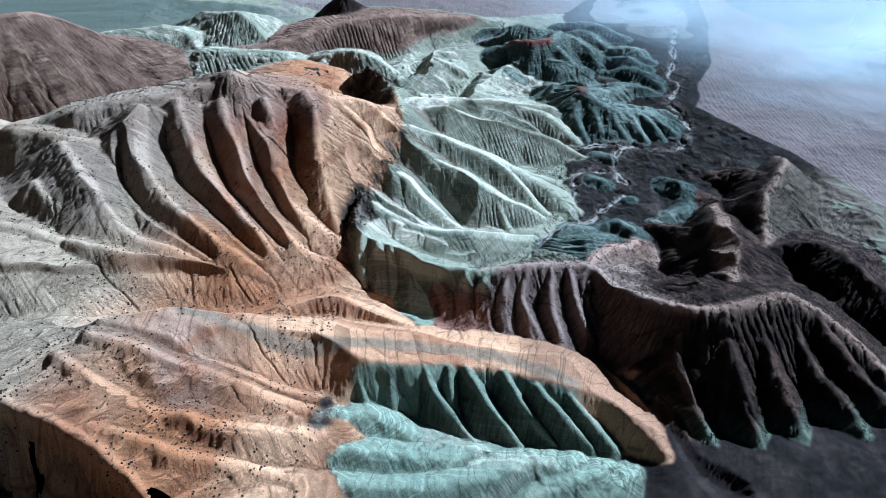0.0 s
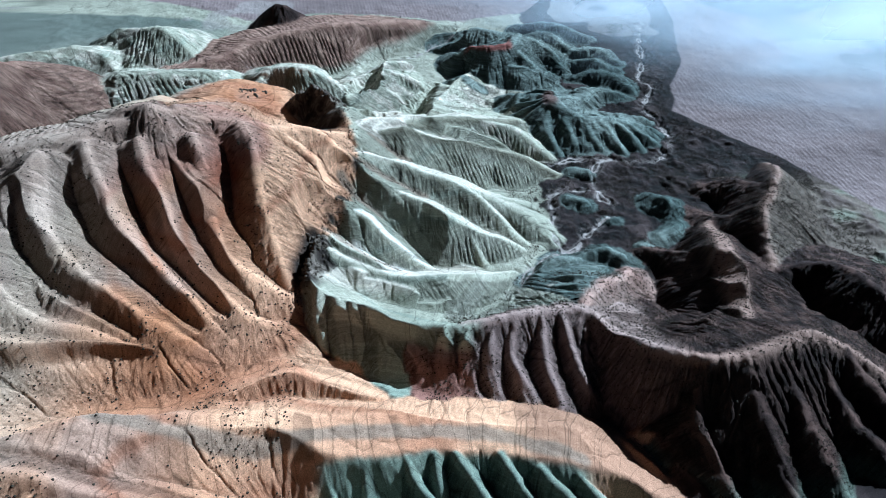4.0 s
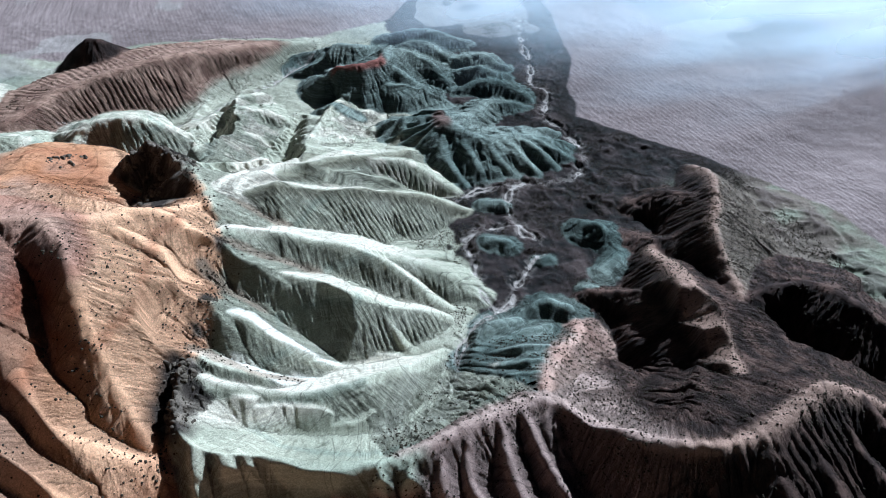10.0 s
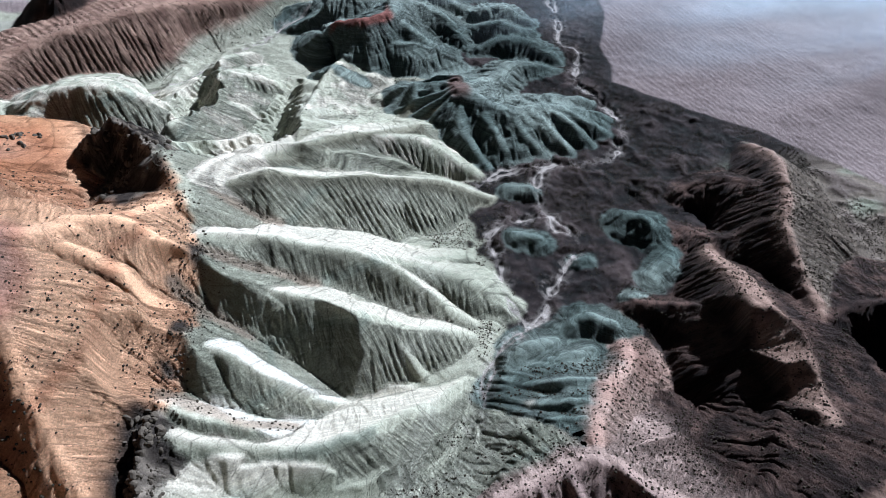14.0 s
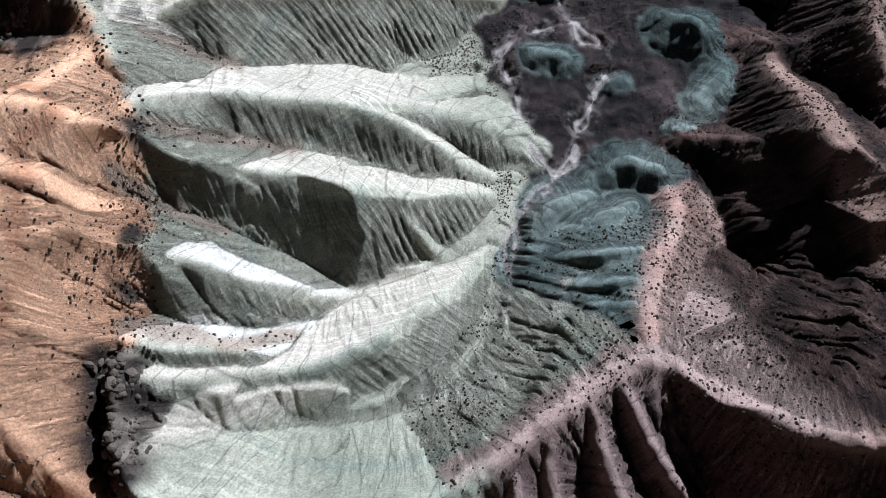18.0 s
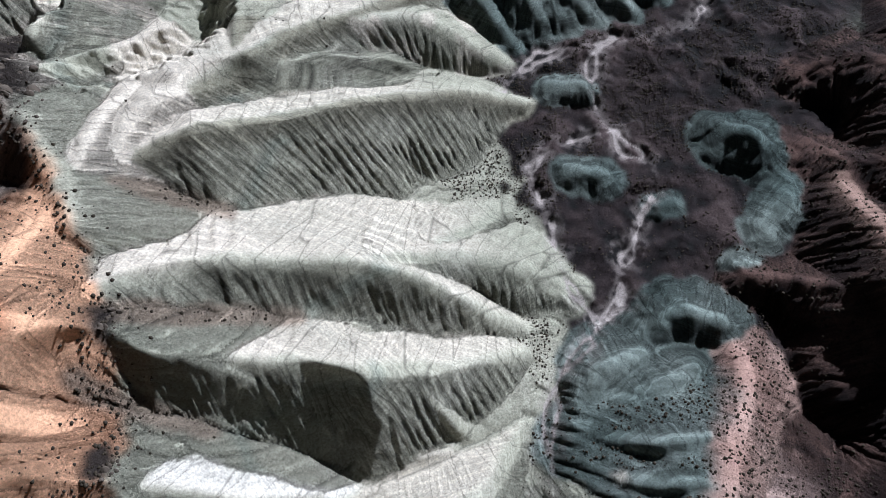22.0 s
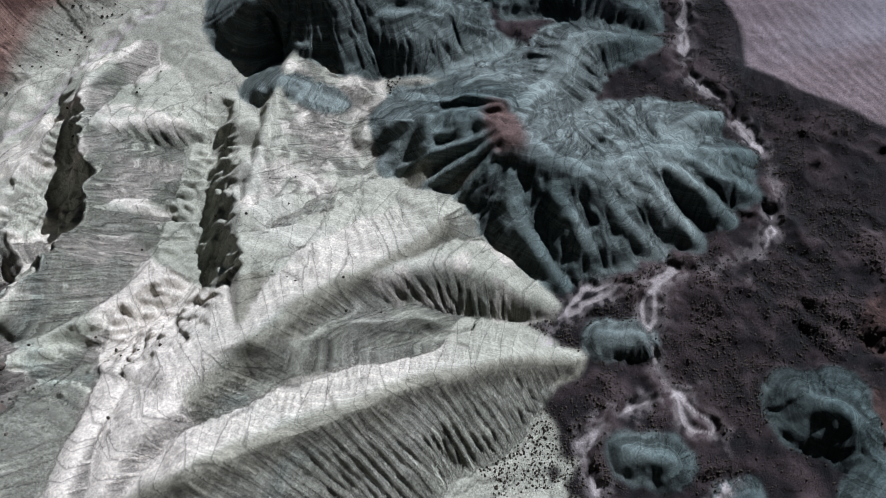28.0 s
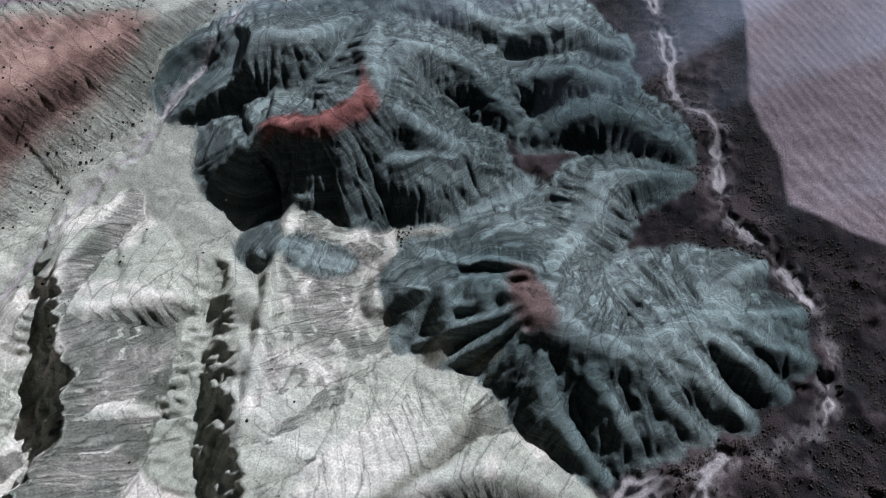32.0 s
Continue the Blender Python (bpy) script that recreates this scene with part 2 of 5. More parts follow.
ridge("cliff_ridge", "pale ridge that breaks off in a dark cliff", ORANGE, [(-220, 130, 92), (-150, 126, 80), (-115, 116, 74), (-92, 104, 64), (-78, 92, 56)], 0.35, 2.4, 1.5, 3.0, 7)
for crest in (
        [(-131, 122, 75.45), (-133, 122, 67.45), (-139, 121, 47.45)],
        [(-124, 120, 73.25), (-125, 120, 65.25), (-132, 119, 45.25)],
        [(-118, 119, 71.325), (-120, 118, 63.325), (-125, 118, 43.325)],
        [(-110, 114, 69.125), (-111, 113, 61.125), (-117, 112, 41.125)],
        [(-104, 111, 67.2), (-105, 110, 59.2), (-110, 108, 39.2)],
        [(-97, 107, 65.275), (-98, 106, 57.275), (-103, 105, 37.275)],
        [(-92, 104, 63.625), (-93, 103, 55.625), (-97, 101, 35.625)],
        [(-86, 101, 61.975), (-87, 100, 53.975), (-91, 98, 33.975)]):
    ridge("cliff_pillar", "dark pillar of the fluted cliff", ORANGE, crest, 1.6, 1.6, 0.8, 0.3, 3, part_of="cliff_ridge")
ridge("orange_spur", "orange sandy spur with shrubs", ORANGE, [(-108, 118, 70), (-80, 115, 60), (-54, 117, 44)], 1.0, 1.1, 3)
# the orange hill and its ribs
ridge("orange_hill", "orange and red rounded hill with dark gullies", ORANGE, [(-172, 285, 78), (-150, 292, 80), (-133, 298, 80), (-122, 306, 80), (-106, 310, 79), (-90, 316, 74), (-74, 317, 72), (-58, 320, 66), (-41, 328, 58.5), (-31, 345, 45), (-27, 352, 41)], 0.4, 0.95, 4)
ridge("orange_hill_top", "dark capped rounded hilltop", ORANGE, [(-116, 314, 81), (-106, 313, 84), (-98, 316, 79)], 0.5, 0.6, 3, part_of="orange_hill")
ridge("orange_hill_back", "pale sandy slope behind the hilltop", ORANGE, [(-106, 312, 76), (-110, 360, 56), (-100, 400, 38)], 0.35, 0.35, 8)
O = "orange-red rib of the hill between dark gullies"
def orange_ribs(*crests):
    for crest in crests:
        ridge("orange_rib", O, ORANGE, [(x, y, z + 1.5) for x, y, z in crest], 0.8, 0.5, 2.0, 0.5, 3.0, part_of="orange_hill")


orange_ribs([(-70, 312, 72), (-65, 301, 70), (-62, 291, 66.5), (-61, 280, 59.5), (-59.5, 271, 53.5), (-56, 262, 46), (-52, 253, 38), (-49, 247, 31)],
            [(-88, 302, 74), (-85, 294, 70.5), (-83, 284, 63), (-80, 274, 57), (-76, 262, 52.5), (-72, 252, 49), (-61, 246, 42), (-51, 244, 34)],
            [(-108, 297, 77), (-105, 289, 73), (-96, 271, 64.5), (-87, 250, 56), (-73, 235, 47), (-64, 230, 39.5), (-55, 230, 33)],
            [(-127, 292, 80), (-123, 281, 76), (-117, 271, 68), (-105, 257, 61), (-94, 244, 54.5), (-83, 231, 48), (-73, 223, 40), (-63, 220, 33)],
            [(-140, 280, 82), (-138, 267, 82), (-134, 255, 73.5), (-127, 243, 65.5), (-112, 232, 57.5), (-99, 224, 50.5), (-84, 217, 42), (-74, 213, 35)])
orange_ribs([(-164, 250, 82), (-149, 234, 77), (-144, 226, 72), (-137, 221, 64), (-129, 218, 57.5), (-115, 216, 51.5), (-101, 213, 46)],
            [(-55, 319, 63), (-45, 312, 57), (-36, 308, 49), (-30, 304, 41)],
            [(-52, 325, 62), (-40, 325, 58), (-31, 322, 51), (-24, 319, 44)])
orange_ribs([(-92, 302, 71), (-90, 290, 62), (-87, 279, 53), (-82, 268, 47)], [(-114, 298, 74), (-111, 287, 66), (-105, 274, 57), (-98, 262, 50)], [(-78, 312, 70), (-78, 300, 63), (-76, 289, 56), (-74, 279, 49)],
            [(-131, 290, 77), (-128, 277, 68), (-120, 264, 58), (-110, 253, 51)])
ridge("cave_hill", "orange rounded hill with a dark hollow", ORANGE, [(-150, 207, 66), (-136, 205, 63.5), (-118, 205, 57), (-100, 207, 51.5), (-88, 208, 45), (-73, 207, 38), (-62, 206, 35)], 0.8, 1.25, 2.5)
for crest in (
        [(-195, 266, 82), (-172, 260, 81), (-156, 262, 76), (-146, 258, 70)],
        [(-171, 232, 76), (-160, 225, 72), (-150, 219, 66), (-140, 213, 60)],
        [(-178, 208, 74), (-166, 209, 70), (-154, 208, 65), (-142, 206, 61)]):
    ridge("orange_spur", "shrubby sandy spur beside the orange hill", ORANGE, crest, 0.65, 0.85, 2.5, 0.3, 5)
ridge("sandy_slope", "bare sandy slope with fine cracks", ORANGE, [(-240, 225, 86), (-185, 200, 75), (-148, 180, 65.5), (-126, 164, 58)], 0.4, 0.55, 8)
for rib in (((-215, 212, 81), (-196, 190, 70), (-182, 172, 60)), ((-188, 201, 75), (-170, 182, 66), (-156, 166, 56)), ((-160, 187, 68), (-146, 172, 60), (-136, 158, 52))):
    ridge("sand_rib", "low sandy rib of the bare slope", ORANGE, rib, 0.5, 0.7, 4, 0.3, 4, part_of="sandy_slope")
ridge("orange_spur", "low sandy spur beside the gully", ORANGE, [(-72, 203, 42), (-61, 206, 38), (-45, 209, 35), (-30, 208, 31.5), (-19, 204, 27.5), (-13, 199, 20)], 1.0, 1.0, 2.0)
# rocks and green slopes beyond the hill
ridge("rock_ridge", "dark rocky outcrop above the slopes", ROCK, [(-60, 402, 33), (-48, 405, 38), (-40, 394, 39.5), (-34, 382, 40)], 1.1, 1.2, 1.5, 1.0, 4)
ridge("rock_ridge", "dark rocky outcrop above the slopes", ROCK, [(-95, 413, 28), (-82, 416, 30), (-72, 408, 28)], 0.75, 0.75, 3, 1.0, 4)
ridge("rock_neck", "shrubby rocky neck between two slopes", ORANGE, [(-31, 377, 41), (-26, 360, 41), (-24, 345, 43)], 0.9, 0.8, 3)
ridge("green_hill", "pale yellowish green clay hill", GREEN, [(-90, 434, 20), (-78, 450, 28), (-56, 447, 28), (-36, 447, 17), (-26, 452, 9)], 0.5, 1.0, 2)
ridge("green_hill", "pale yellowish green clay hill", GREEN, [(-165, 445, 32), (-121, 448, 28), (-105, 446, 25), (-92, 443, 18)], 0.5, 0.6, 4)
ridge("green_hill", "grey-green distant clay hill", GREEN, [(-250, 480, 28), (-199, 491, 27), (-178, 476, 16)], 0.5, 0.5, 3)
ridge("green_hill", "grey-green distant clay hill", GREEN, [(-185, 520, 26), (-152, 505, 31), (-128, 490, 12)], 0.5, 0.5, 3)
ridge("brown_hill", "striped purple-brown hill with long ribs", BROWN, [(-330, 380, 90), (-264, 385, 82), (-240, 400, 76), (-215, 425, 50)], 0.55, 0.65, 5)
for rib in (((-258, 390, 80), (-232, 380, 55), (-214, 374, 36)), ((-245, 398, 78), (-215, 402, 50), (-200, 404, 34)), ((-300, 384, 86), (-268, 362, 55), (-250, 352, 40))):
    ridge("brown_rib", "brown rib of the striped hill", BROWN, rib, 0.8, 0.8, 3, part_of="brown_hill")
ridge("purple_hill", "purple-brown hill with fluted slopes", BROWN, [(-150, 470, 18), (-121, 473, 22), (-96, 499, 22), (-60, 514, 24), (-34, 524, 22), (-10, 534, 17), (8, 543, 13), (26, 552, 8), (46, 562, 1)], 0.25, 0.7, 4)
ridge("dark_cone_hill", "dark conical hill on the plain", PURPLE, [(-83, 552, 27), (-79, 550, 27)], 0.75, 0.9, 1.5)
ridge("green_slab", "tilted pale green slab with a steep shaded edge", GREEN, [(-30, 414, 27), (-22, 430, 24), (-15, 440, 22), (-10, 452, 20), (-10, 468, 17), (-4, 482, 13), (8, 497, 5)], 1.7, 0.7, 1.5)
ridge("green_slab", "tilted pale green slab with a steep shaded edge", GREEN, [(-28, 400, 27), (-14, 408, 19), (0, 410, 10)], 0.8, 0.4, 2)
ridge("green_slab", "tilted pale green slab with a steep shaded edge", GREEN, [(-15, 438, 21), (-2, 437, 14), (6, 436, 8)], 0.35, 0.8, 1.5)
ridge("green_slab", "tilted pale green slab with a steep shaded edge", GREEN, [(-9, 462, 17), (6, 463, 12), (20, 461, 5)], 0.35, 0.8, 1.5)
ridge("pale_ridge", "whitish green clay ridge by the rocks", PALE, [(-27, 353, 41), (-20, 367, 38.5), (-14, 380, 31.5), (-6, 390, 24.5), (3, 396, 19), (8, 403, 12)], 0.6, 0.8, 2)
ridge("pale_ridge", "whitish green clay ridge by the rocks", PALE, [(-18, 362, 36), (-8, 374, 34), (2, 380, 31), (10, 388, 26)], 0.7, 0.6, 2)
ridge("green_ridge", G, GREEN, [(3, 380, 31), (15, 386, 26.5), (26, 391, 22.5), (36, 395, 19.5), (46, 397, 17), (56, 400, 14.5), (68, 405, 10)], 0.45, 0.65, 3, veg=1)
ridge("green_spur", "rounded green clay spur with banding", GREEN, [(46, 396, 16.5), (57, 395, 14.5), (67, 393, 11.5), (77, 386, 6), (88, 377, 0)], 0.6, 0.75, 3, part_of="green_ridge")
ridge("green_slope", "pale green clay slope with cracks", GREEN, [(15, 388, 25), (20, 406, 19), (21, 416, 17), (28, 432, 13.5), (37, 453, 10), (46, 466, 8), (52, 478, 4)], 1.4, 0.3, 1.0, 0.6, 9)
for lobe in (((21, 410, 18.5), (36, 411, 13.5), (52, 413, 8.5)), ((24, 421, 16), (38, 424, 10.5), (53, 427, 3)), ((30, 436, 12.5), (40, 441, 8.5), (51, 446, 2.5)), ((34, 450, 9), (42, 453, 6.5))):
    ridge("slope_lobe", "smooth cream and green lobe of the slope", GREEN, lobe, 0.4, 0.5, 3, 0.15, 4, part_of="green_slope")
D = "dark green clay knob with many deep flutes"
ridge("dark_clay_hill", D, TEAL, [(80, 435, 8), (88, 431, 12), (95, 420, 14.5)], 0.7, 0.8, 2, 0.4, 5)
ridge("dark_clay_hill", D, TEAL, [(95, 419, 14.5), (104, 408, 12), (114, 403, 10.2), (127, 404, 8.8), (138, 402, 7.4), (148, 396, 5), (159, 390, -1)], 0.45, 0.5, 4, 1.2, 6)
def dark_flutes(fall, top, *ribs):
    for rib in ribs:
        ridge("dark_flute", "dark green flute of the clay knob", TEAL, rib, fall, fall, top, 0.15, 4, part_of="dark_clay_hill")


dark_flutes(0.8, 2.8, ((94, 416, 13), (89, 402, 8), (91, 390, 4), (97, 377, -2)), ((100, 412, 12), (101, 396, 8), (109, 378, -2)), ((110, 405, 10.5), (114, 393, 7), (122, 376, -2)), ((120, 404, 9.5), (126, 391, 6.5), (135, 375, -2)), ((129, 404, 8.5), (138, 391, 6), (147, 377, -2)))
dark_flutes(1.0, 0.7, ((98, 431, 13), (87, 441, 9.5), (76, 451, 3)), ((96, 430, 13), (83, 436, 9.5), (69, 445, 2.5)), ((94, 427, 13.5), (79, 431, 9.5), (63, 436, 2)), ((92, 423, 14), (77, 426, 9), (60, 428, 1)), ((90, 420, 14), (77, 420, 8.5), (63, 420, 1.5)), ((89, 417, 13.5), (79, 413, 8), (70, 409, 2)))
dark_flutes(0.75, 2.4, ((138, 402, 7.5), (149, 390, 4), (158, 381, -2)), ((145, 400, 6.5), (156, 397, 3), (164, 395, -2)), ((138, 406, 7), (151, 411, 4), (162, 411, -2)), ((86, 430, 12), (80, 414, 6), (78, 404, 2)), ((78, 436, 10), (70, 421, 5), (68, 412, 2)), ((72, 438, 9), (62, 430, 4)))
ridge("dark_clay_hill", D, TEAL, [(100, 427, 11), (108, 433, 8), (117, 438, 4.5), (125, 444, 4), (134, 449, 3.5), (144, 447, 2), (155, 442, -1)], 0.5, 0.5, 3, 0.8, 5)
ridge("green_lump", "smooth green clay lump with pale bands", TEAL, [(78, 476, 9), (88, 471, 8.5), (99, 463, 6), (112, 457, 1)], 0.6, 0.8, 3)
ridge("green_lump", "smooth green clay lump with pale bands", TEAL, [(44, 462, 9), (50, 458, 8), (56, 455, 5.5), (62, 452, 1)], 0.6, 0.75, 3)
ridge("red_cap_hill", "dark hill with a red scree cap", TEAL, [(46, 496, 9), (54, 496, 13.5), (64, 489, 16.5), (74, 490, 17), (81, 494, 17), (86, 506, 15), (92, 518, 11)], 0.5, 0.65, 2, 1.0, 5)
ridge("pale_slope", "pale green cracked slope of the hill", TEAL, [(81, 494, 16.5), (95, 505, 14), (108, 500, 9), (118, 484, 2)], 0.5, 0.6, 3)
ridge("green_lump", "smooth green clay lump with pale bands", TEAL, [(82, 492, 15), (90, 482, 11), (99, 474, 6)], 0.6, 0.6, 3)
ridge("green_lump", "dark green clay lump with pale bands", TEAL, [(124, 472, 0), (137, 472, 3.5), (149, 465, 4), (157, 455, 2), (162, 446, -2)], 0.5, 0.6, 4, 0.8, 4)
ridge("green_lump", "dark green clay lump with pale bands", TEAL, [(128, 490, 3), (140, 484, 6), (150, 478, 3)], 0.5, 0.6, 3)
for crest in (((40, 530, 8), (58, 526, 13), (70, 522, 14), (84, 526, 9)), ((94, 530, 4), (112, 524, 9), (128, 512, 3)), ((130, 508, 2), (146, 502, 6), (158, 492, 1)), ((100, 552, 3), (122, 545, 7), (146, 532, 1))):
    ridge("teal_hill", "dark blue-green distant clay hill", TEAL, crest, 0.5, 0.6, 3)
GULLIES = []


def gully(line, side=0.8, wide=1.0, ragged=0.0):
    """A gully: points along its floor, the rise of its banks, the half width of its floor and how far its banks are notched."""
    GULLIES.append((np.array(line, float), side, wide, ragged))


# gullies of the fan, and the trunk that gathers them
gully([(15, 380, 21), (25, 376, 18), (40, 379, 12.5), (52, 378, 9), (72, 376, 4), (86, 373, 0.5)], 0.7)
gully([(-7, 351, 31), (5, 349, 25.5), (26, 345, 17), (48, 344, 9.5), (70, 345, 2.5)], 0.72, 0.5)
gully([(-2, 323, 29), (12, 318, 23.5), (24, 312, 17.5), (37, 305, 11), (57, 299, 5)], 0.72, 0.5)
gully([(-21, 306, 32), (-11, 300, 26), (-2, 293, 17.5), (7, 287, 12), (12, 280, 10), (30, 279, 8), (50, 282, 4)])
gully([(-30, 283, 32), (-22, 278, 26), (-10, 275, 18.5), (0, 275, 14), (13, 278, 10)], 0.8, 0.6)
gully([(-24, 254, 25), (-14, 252, 19.5), (0, 248, 18), (15, 245.5, 16), (27.4, 250.8, 10), (37, 257, 8), (46, 268, 5), (53, 280, 3)], 0.7)
# the long valley between the divide and the mesa, and its ravine
gully([(-170, 168, 60), (-140, 178, 52), (-120, 188, 42), (-103, 195, 35.5), (-85, 197, 33.5), (-66, 208, 31), (-49, 216, 29), (-37, 217, 23), (-22, 214, 19), (0, 205, 17), (25, 200, 16), (52, 197, 15), (67, 189, 12), (77, 172, 9), (90, 160, 6.5), (98, 144, 4.5), (108, 132, 2.5)], 0.65, 1.5)
gully([(-85, 160, 50), (-70, 160, 42), (-59, 160, 34), (-47, 160, 28), (-38, 156, 25.5)])
gully([(-112, 147, 63), (-96, 137.5, 56), (-82, 141, 50), (-70, 141, 44), (-56, 143, 37)])
# gullies between the ribs of the orange hill
for line in ([(-77, 308, 67), (-74.5, 295, 58), (-72.5, 283, 51), (-71, 272, 47), (-66, 262, 43), (-58, 252, 37)],
             [(-98, 298, 70), (-93, 284, 60), (-87, 270, 50), (-80, 258, 44.5), (-70, 244, 39), (-60, 237, 34)],
             [(-116, 292, 71), (-111, 280, 61), (-104, 266, 51), (-94, 252, 46), (-83, 240, 42), (-71, 228, 37)],
             [(-132, 282, 72), (-129, 270, 60), (-120, 256, 53), (-108, 245, 48), (-94, 232, 43), (-80, 222, 37)],
             [(-146, 262, 70), (-141, 246, 61), (-128, 232, 54), (-112, 224, 47), (-98, 217, 42)]):
    gully([(x, y, z + 4.5) for x, y, z in line], 1.0, 0.6)
# hollow below the brown ridge, and the gully behind the slabs
gully([(88, 232, 17), (99, 233, 13), (106, 241, 10), (115, 250, 7), (113, 262, 5), (119, 272, 3.5), (116, 284, 2)], 0.62, 1.2)
gully([(128, 238, 19), (121, 242, 13), (115, 250, 8)], 0.7, 0.8)
gully([(132, 256, 17), (124, 259, 10), (116, 262, 6)], 0.7, 0.8)
gully([(-16, 402, 15), (-6, 406, 11), (4, 411, 7.5), (9, 418, 5), (9, 427, 3), (13, 437, 2), (18, 449, 1.5), (24, 464, 0.8), (31, 480, 0)], 1.0, 0.8, 2.2)
gully([(-14, 472, 9), (-19, 462, 6), (-22, 450, 4), (-25, 439, 6), (-32, 430, 13)], 1.1, 1, 2.4)
gully([(-12, 500, 3), (-16, 488, 3), (-18, 477, 5)], 1.0, 1, 2.0)
gully([(-30, 479, 4), (-9, 505, 0), (-2, 510, 0.5), (19, 520, -0.5), (40, 535, -1)], 0.5, 1.5)
gully([(58, 436, 0), (56, 444, 0.5), (64, 452, -1.2), (80, 455, -1), (96, 457, -2), (115, 459, -3), (117, 470, -3)], 0.6, 1)
# mounds on the valley floor
for crest in (((133, 331, 4), (139, 327, 6), (141, 322, 4.5)), ((106, 319, 1.4), (110, 318, 1.4)), ((96, 365, 1.6), (104, 361, 1.6)), ((89, 337, 2.4), (97, 332, 3)), ((117, 295, 2.2), (122, 292, 2)), ((128, 302, 3), (136, 306, 3), (142, 312, 2))):
    ridge("valley_mound", "low green mound on the valley floor", TEAL, crest, 0.6, 0.6, 2)


# ---- the relief ----
def spaced(parts):
    out = [parts[0][0]]
    for a, b, d in parts:
        n = max(1, round((b - a) / d))
        out.extend(a + (b - a) * (k + 1) / n for k in range(n))
    return np.array(out)


def stretched(a, b, n, power):
    return a + (b - a) * np.linspace(0, 1, n + 1) ** power


FINE = 0.5
gx = spaced([(-250, -175, 1.2), (-175, 285, FINE), (285, 345, 1.3)])
gx = np.concatenate([stretched(gx[0], -4500, 40, 2.2)[:0:-1], gx, stretched(gx[-1], 4500, 40, 2.2)[1:]])
gy = spaced([(60, 130, 0.9), (130, 520, FINE), (520, 640, 1.1)])
gy = np.concatenate([stretched(gy[0], -3000, 40, 2.2)[:0:-1], gy, stretched(gy[-1], 5500, 44, 2.2)[1:]])
X, Y = np.meshgrid(gx, gy)


def base_height(x, y):
    """The ground between the ridges: a valley floor that climbs to the left into the high ground."""
    hill = 0.19 * np.clip(72 - x, 0, 97) + 0.16 * np.clip(-25 - x, 0, 55) + 0.36 * np.clip(-80 - x, 0, 60) + 0.2 * np.clip(-140 - x, 0, 160)
    low = 0.05 * np.clip(60 - x, 0, 300)
    t = step(360, 430, y + 0.25 * (x + 30) + 1.3 * np.clip(-130 - x, 0, 90))
    z = hill * (1 - t) + low * t
    z = z * (1 - 0.7 * step(560, 800, y)) * (1 - 0.6 * step(60, -300, y))
    z = z - 6 * step(-50, -75, x) * step(-125, -100, x) * (1 - t)
    z = z - 0.012 * np.clip(y - 300, 0, 400)
    z = z + 6.5 * step(190, 168, y) * step(60, 95, x) * step(300, 210, x) * step(90, 120, y) + 3.5 * step(185, 215, x) * step(340, 300, y) * step(150, 200, y)
    rough = 1 - step(190, 230, x) * step(300, 420, y) - step(560, 600, y) * step(-150, -100, x)
    return z + (1.6 * (fractal(x / 14, y / 14, 4, 5) - 0.5)) * np.clip(rough, 0.1, 1) + 4.0 * (fractal(x / 90, y / 90, 3, 9) - 0.5) * step(60, 0, x)


H = base_height(X, Y)
OWNER = np.full(X.shape, -1, int)
SIDE = np.zeros(X.shape)      # distance from the crest of the owning ridge
ALONG = np.zeros(X.shape)     # way along the crest, in metres, and round its ends


def smooth_line(p, n=6):
    """A Catmull-Rom line through the crest points."""
    q = np.vstack([2 * p[0] - p[1], p, 2 * p[-1] - p[-2]])
    out = []
    for k in range(1, len(q) - 2):
        for t in np.arange(n) / n:
            out.append(0.5 * (2 * q[k] + (q[k + 1] - q[k - 1]) * t + (2 * q[k - 1] - 5 * q[k] + 4 * q[k + 1] - q[k + 2]) * t * t
                              + (3 * q[k] - q[k - 1] - 3 * q[k + 1] + q[k + 2]) * t ** 3))
    return np.array(out + [p[-1]])


WARPX, WARPY = 3.0 * (fractal(X / 16, Y / 16, 3, 21) - 0.5), 3.0 * (fractal(X / 16, Y / 16, 3, 31) - 0.5)
UNEVEN = 0.9 * (fractal(X / 9, Y / 9, 3, 80) - 0.5)


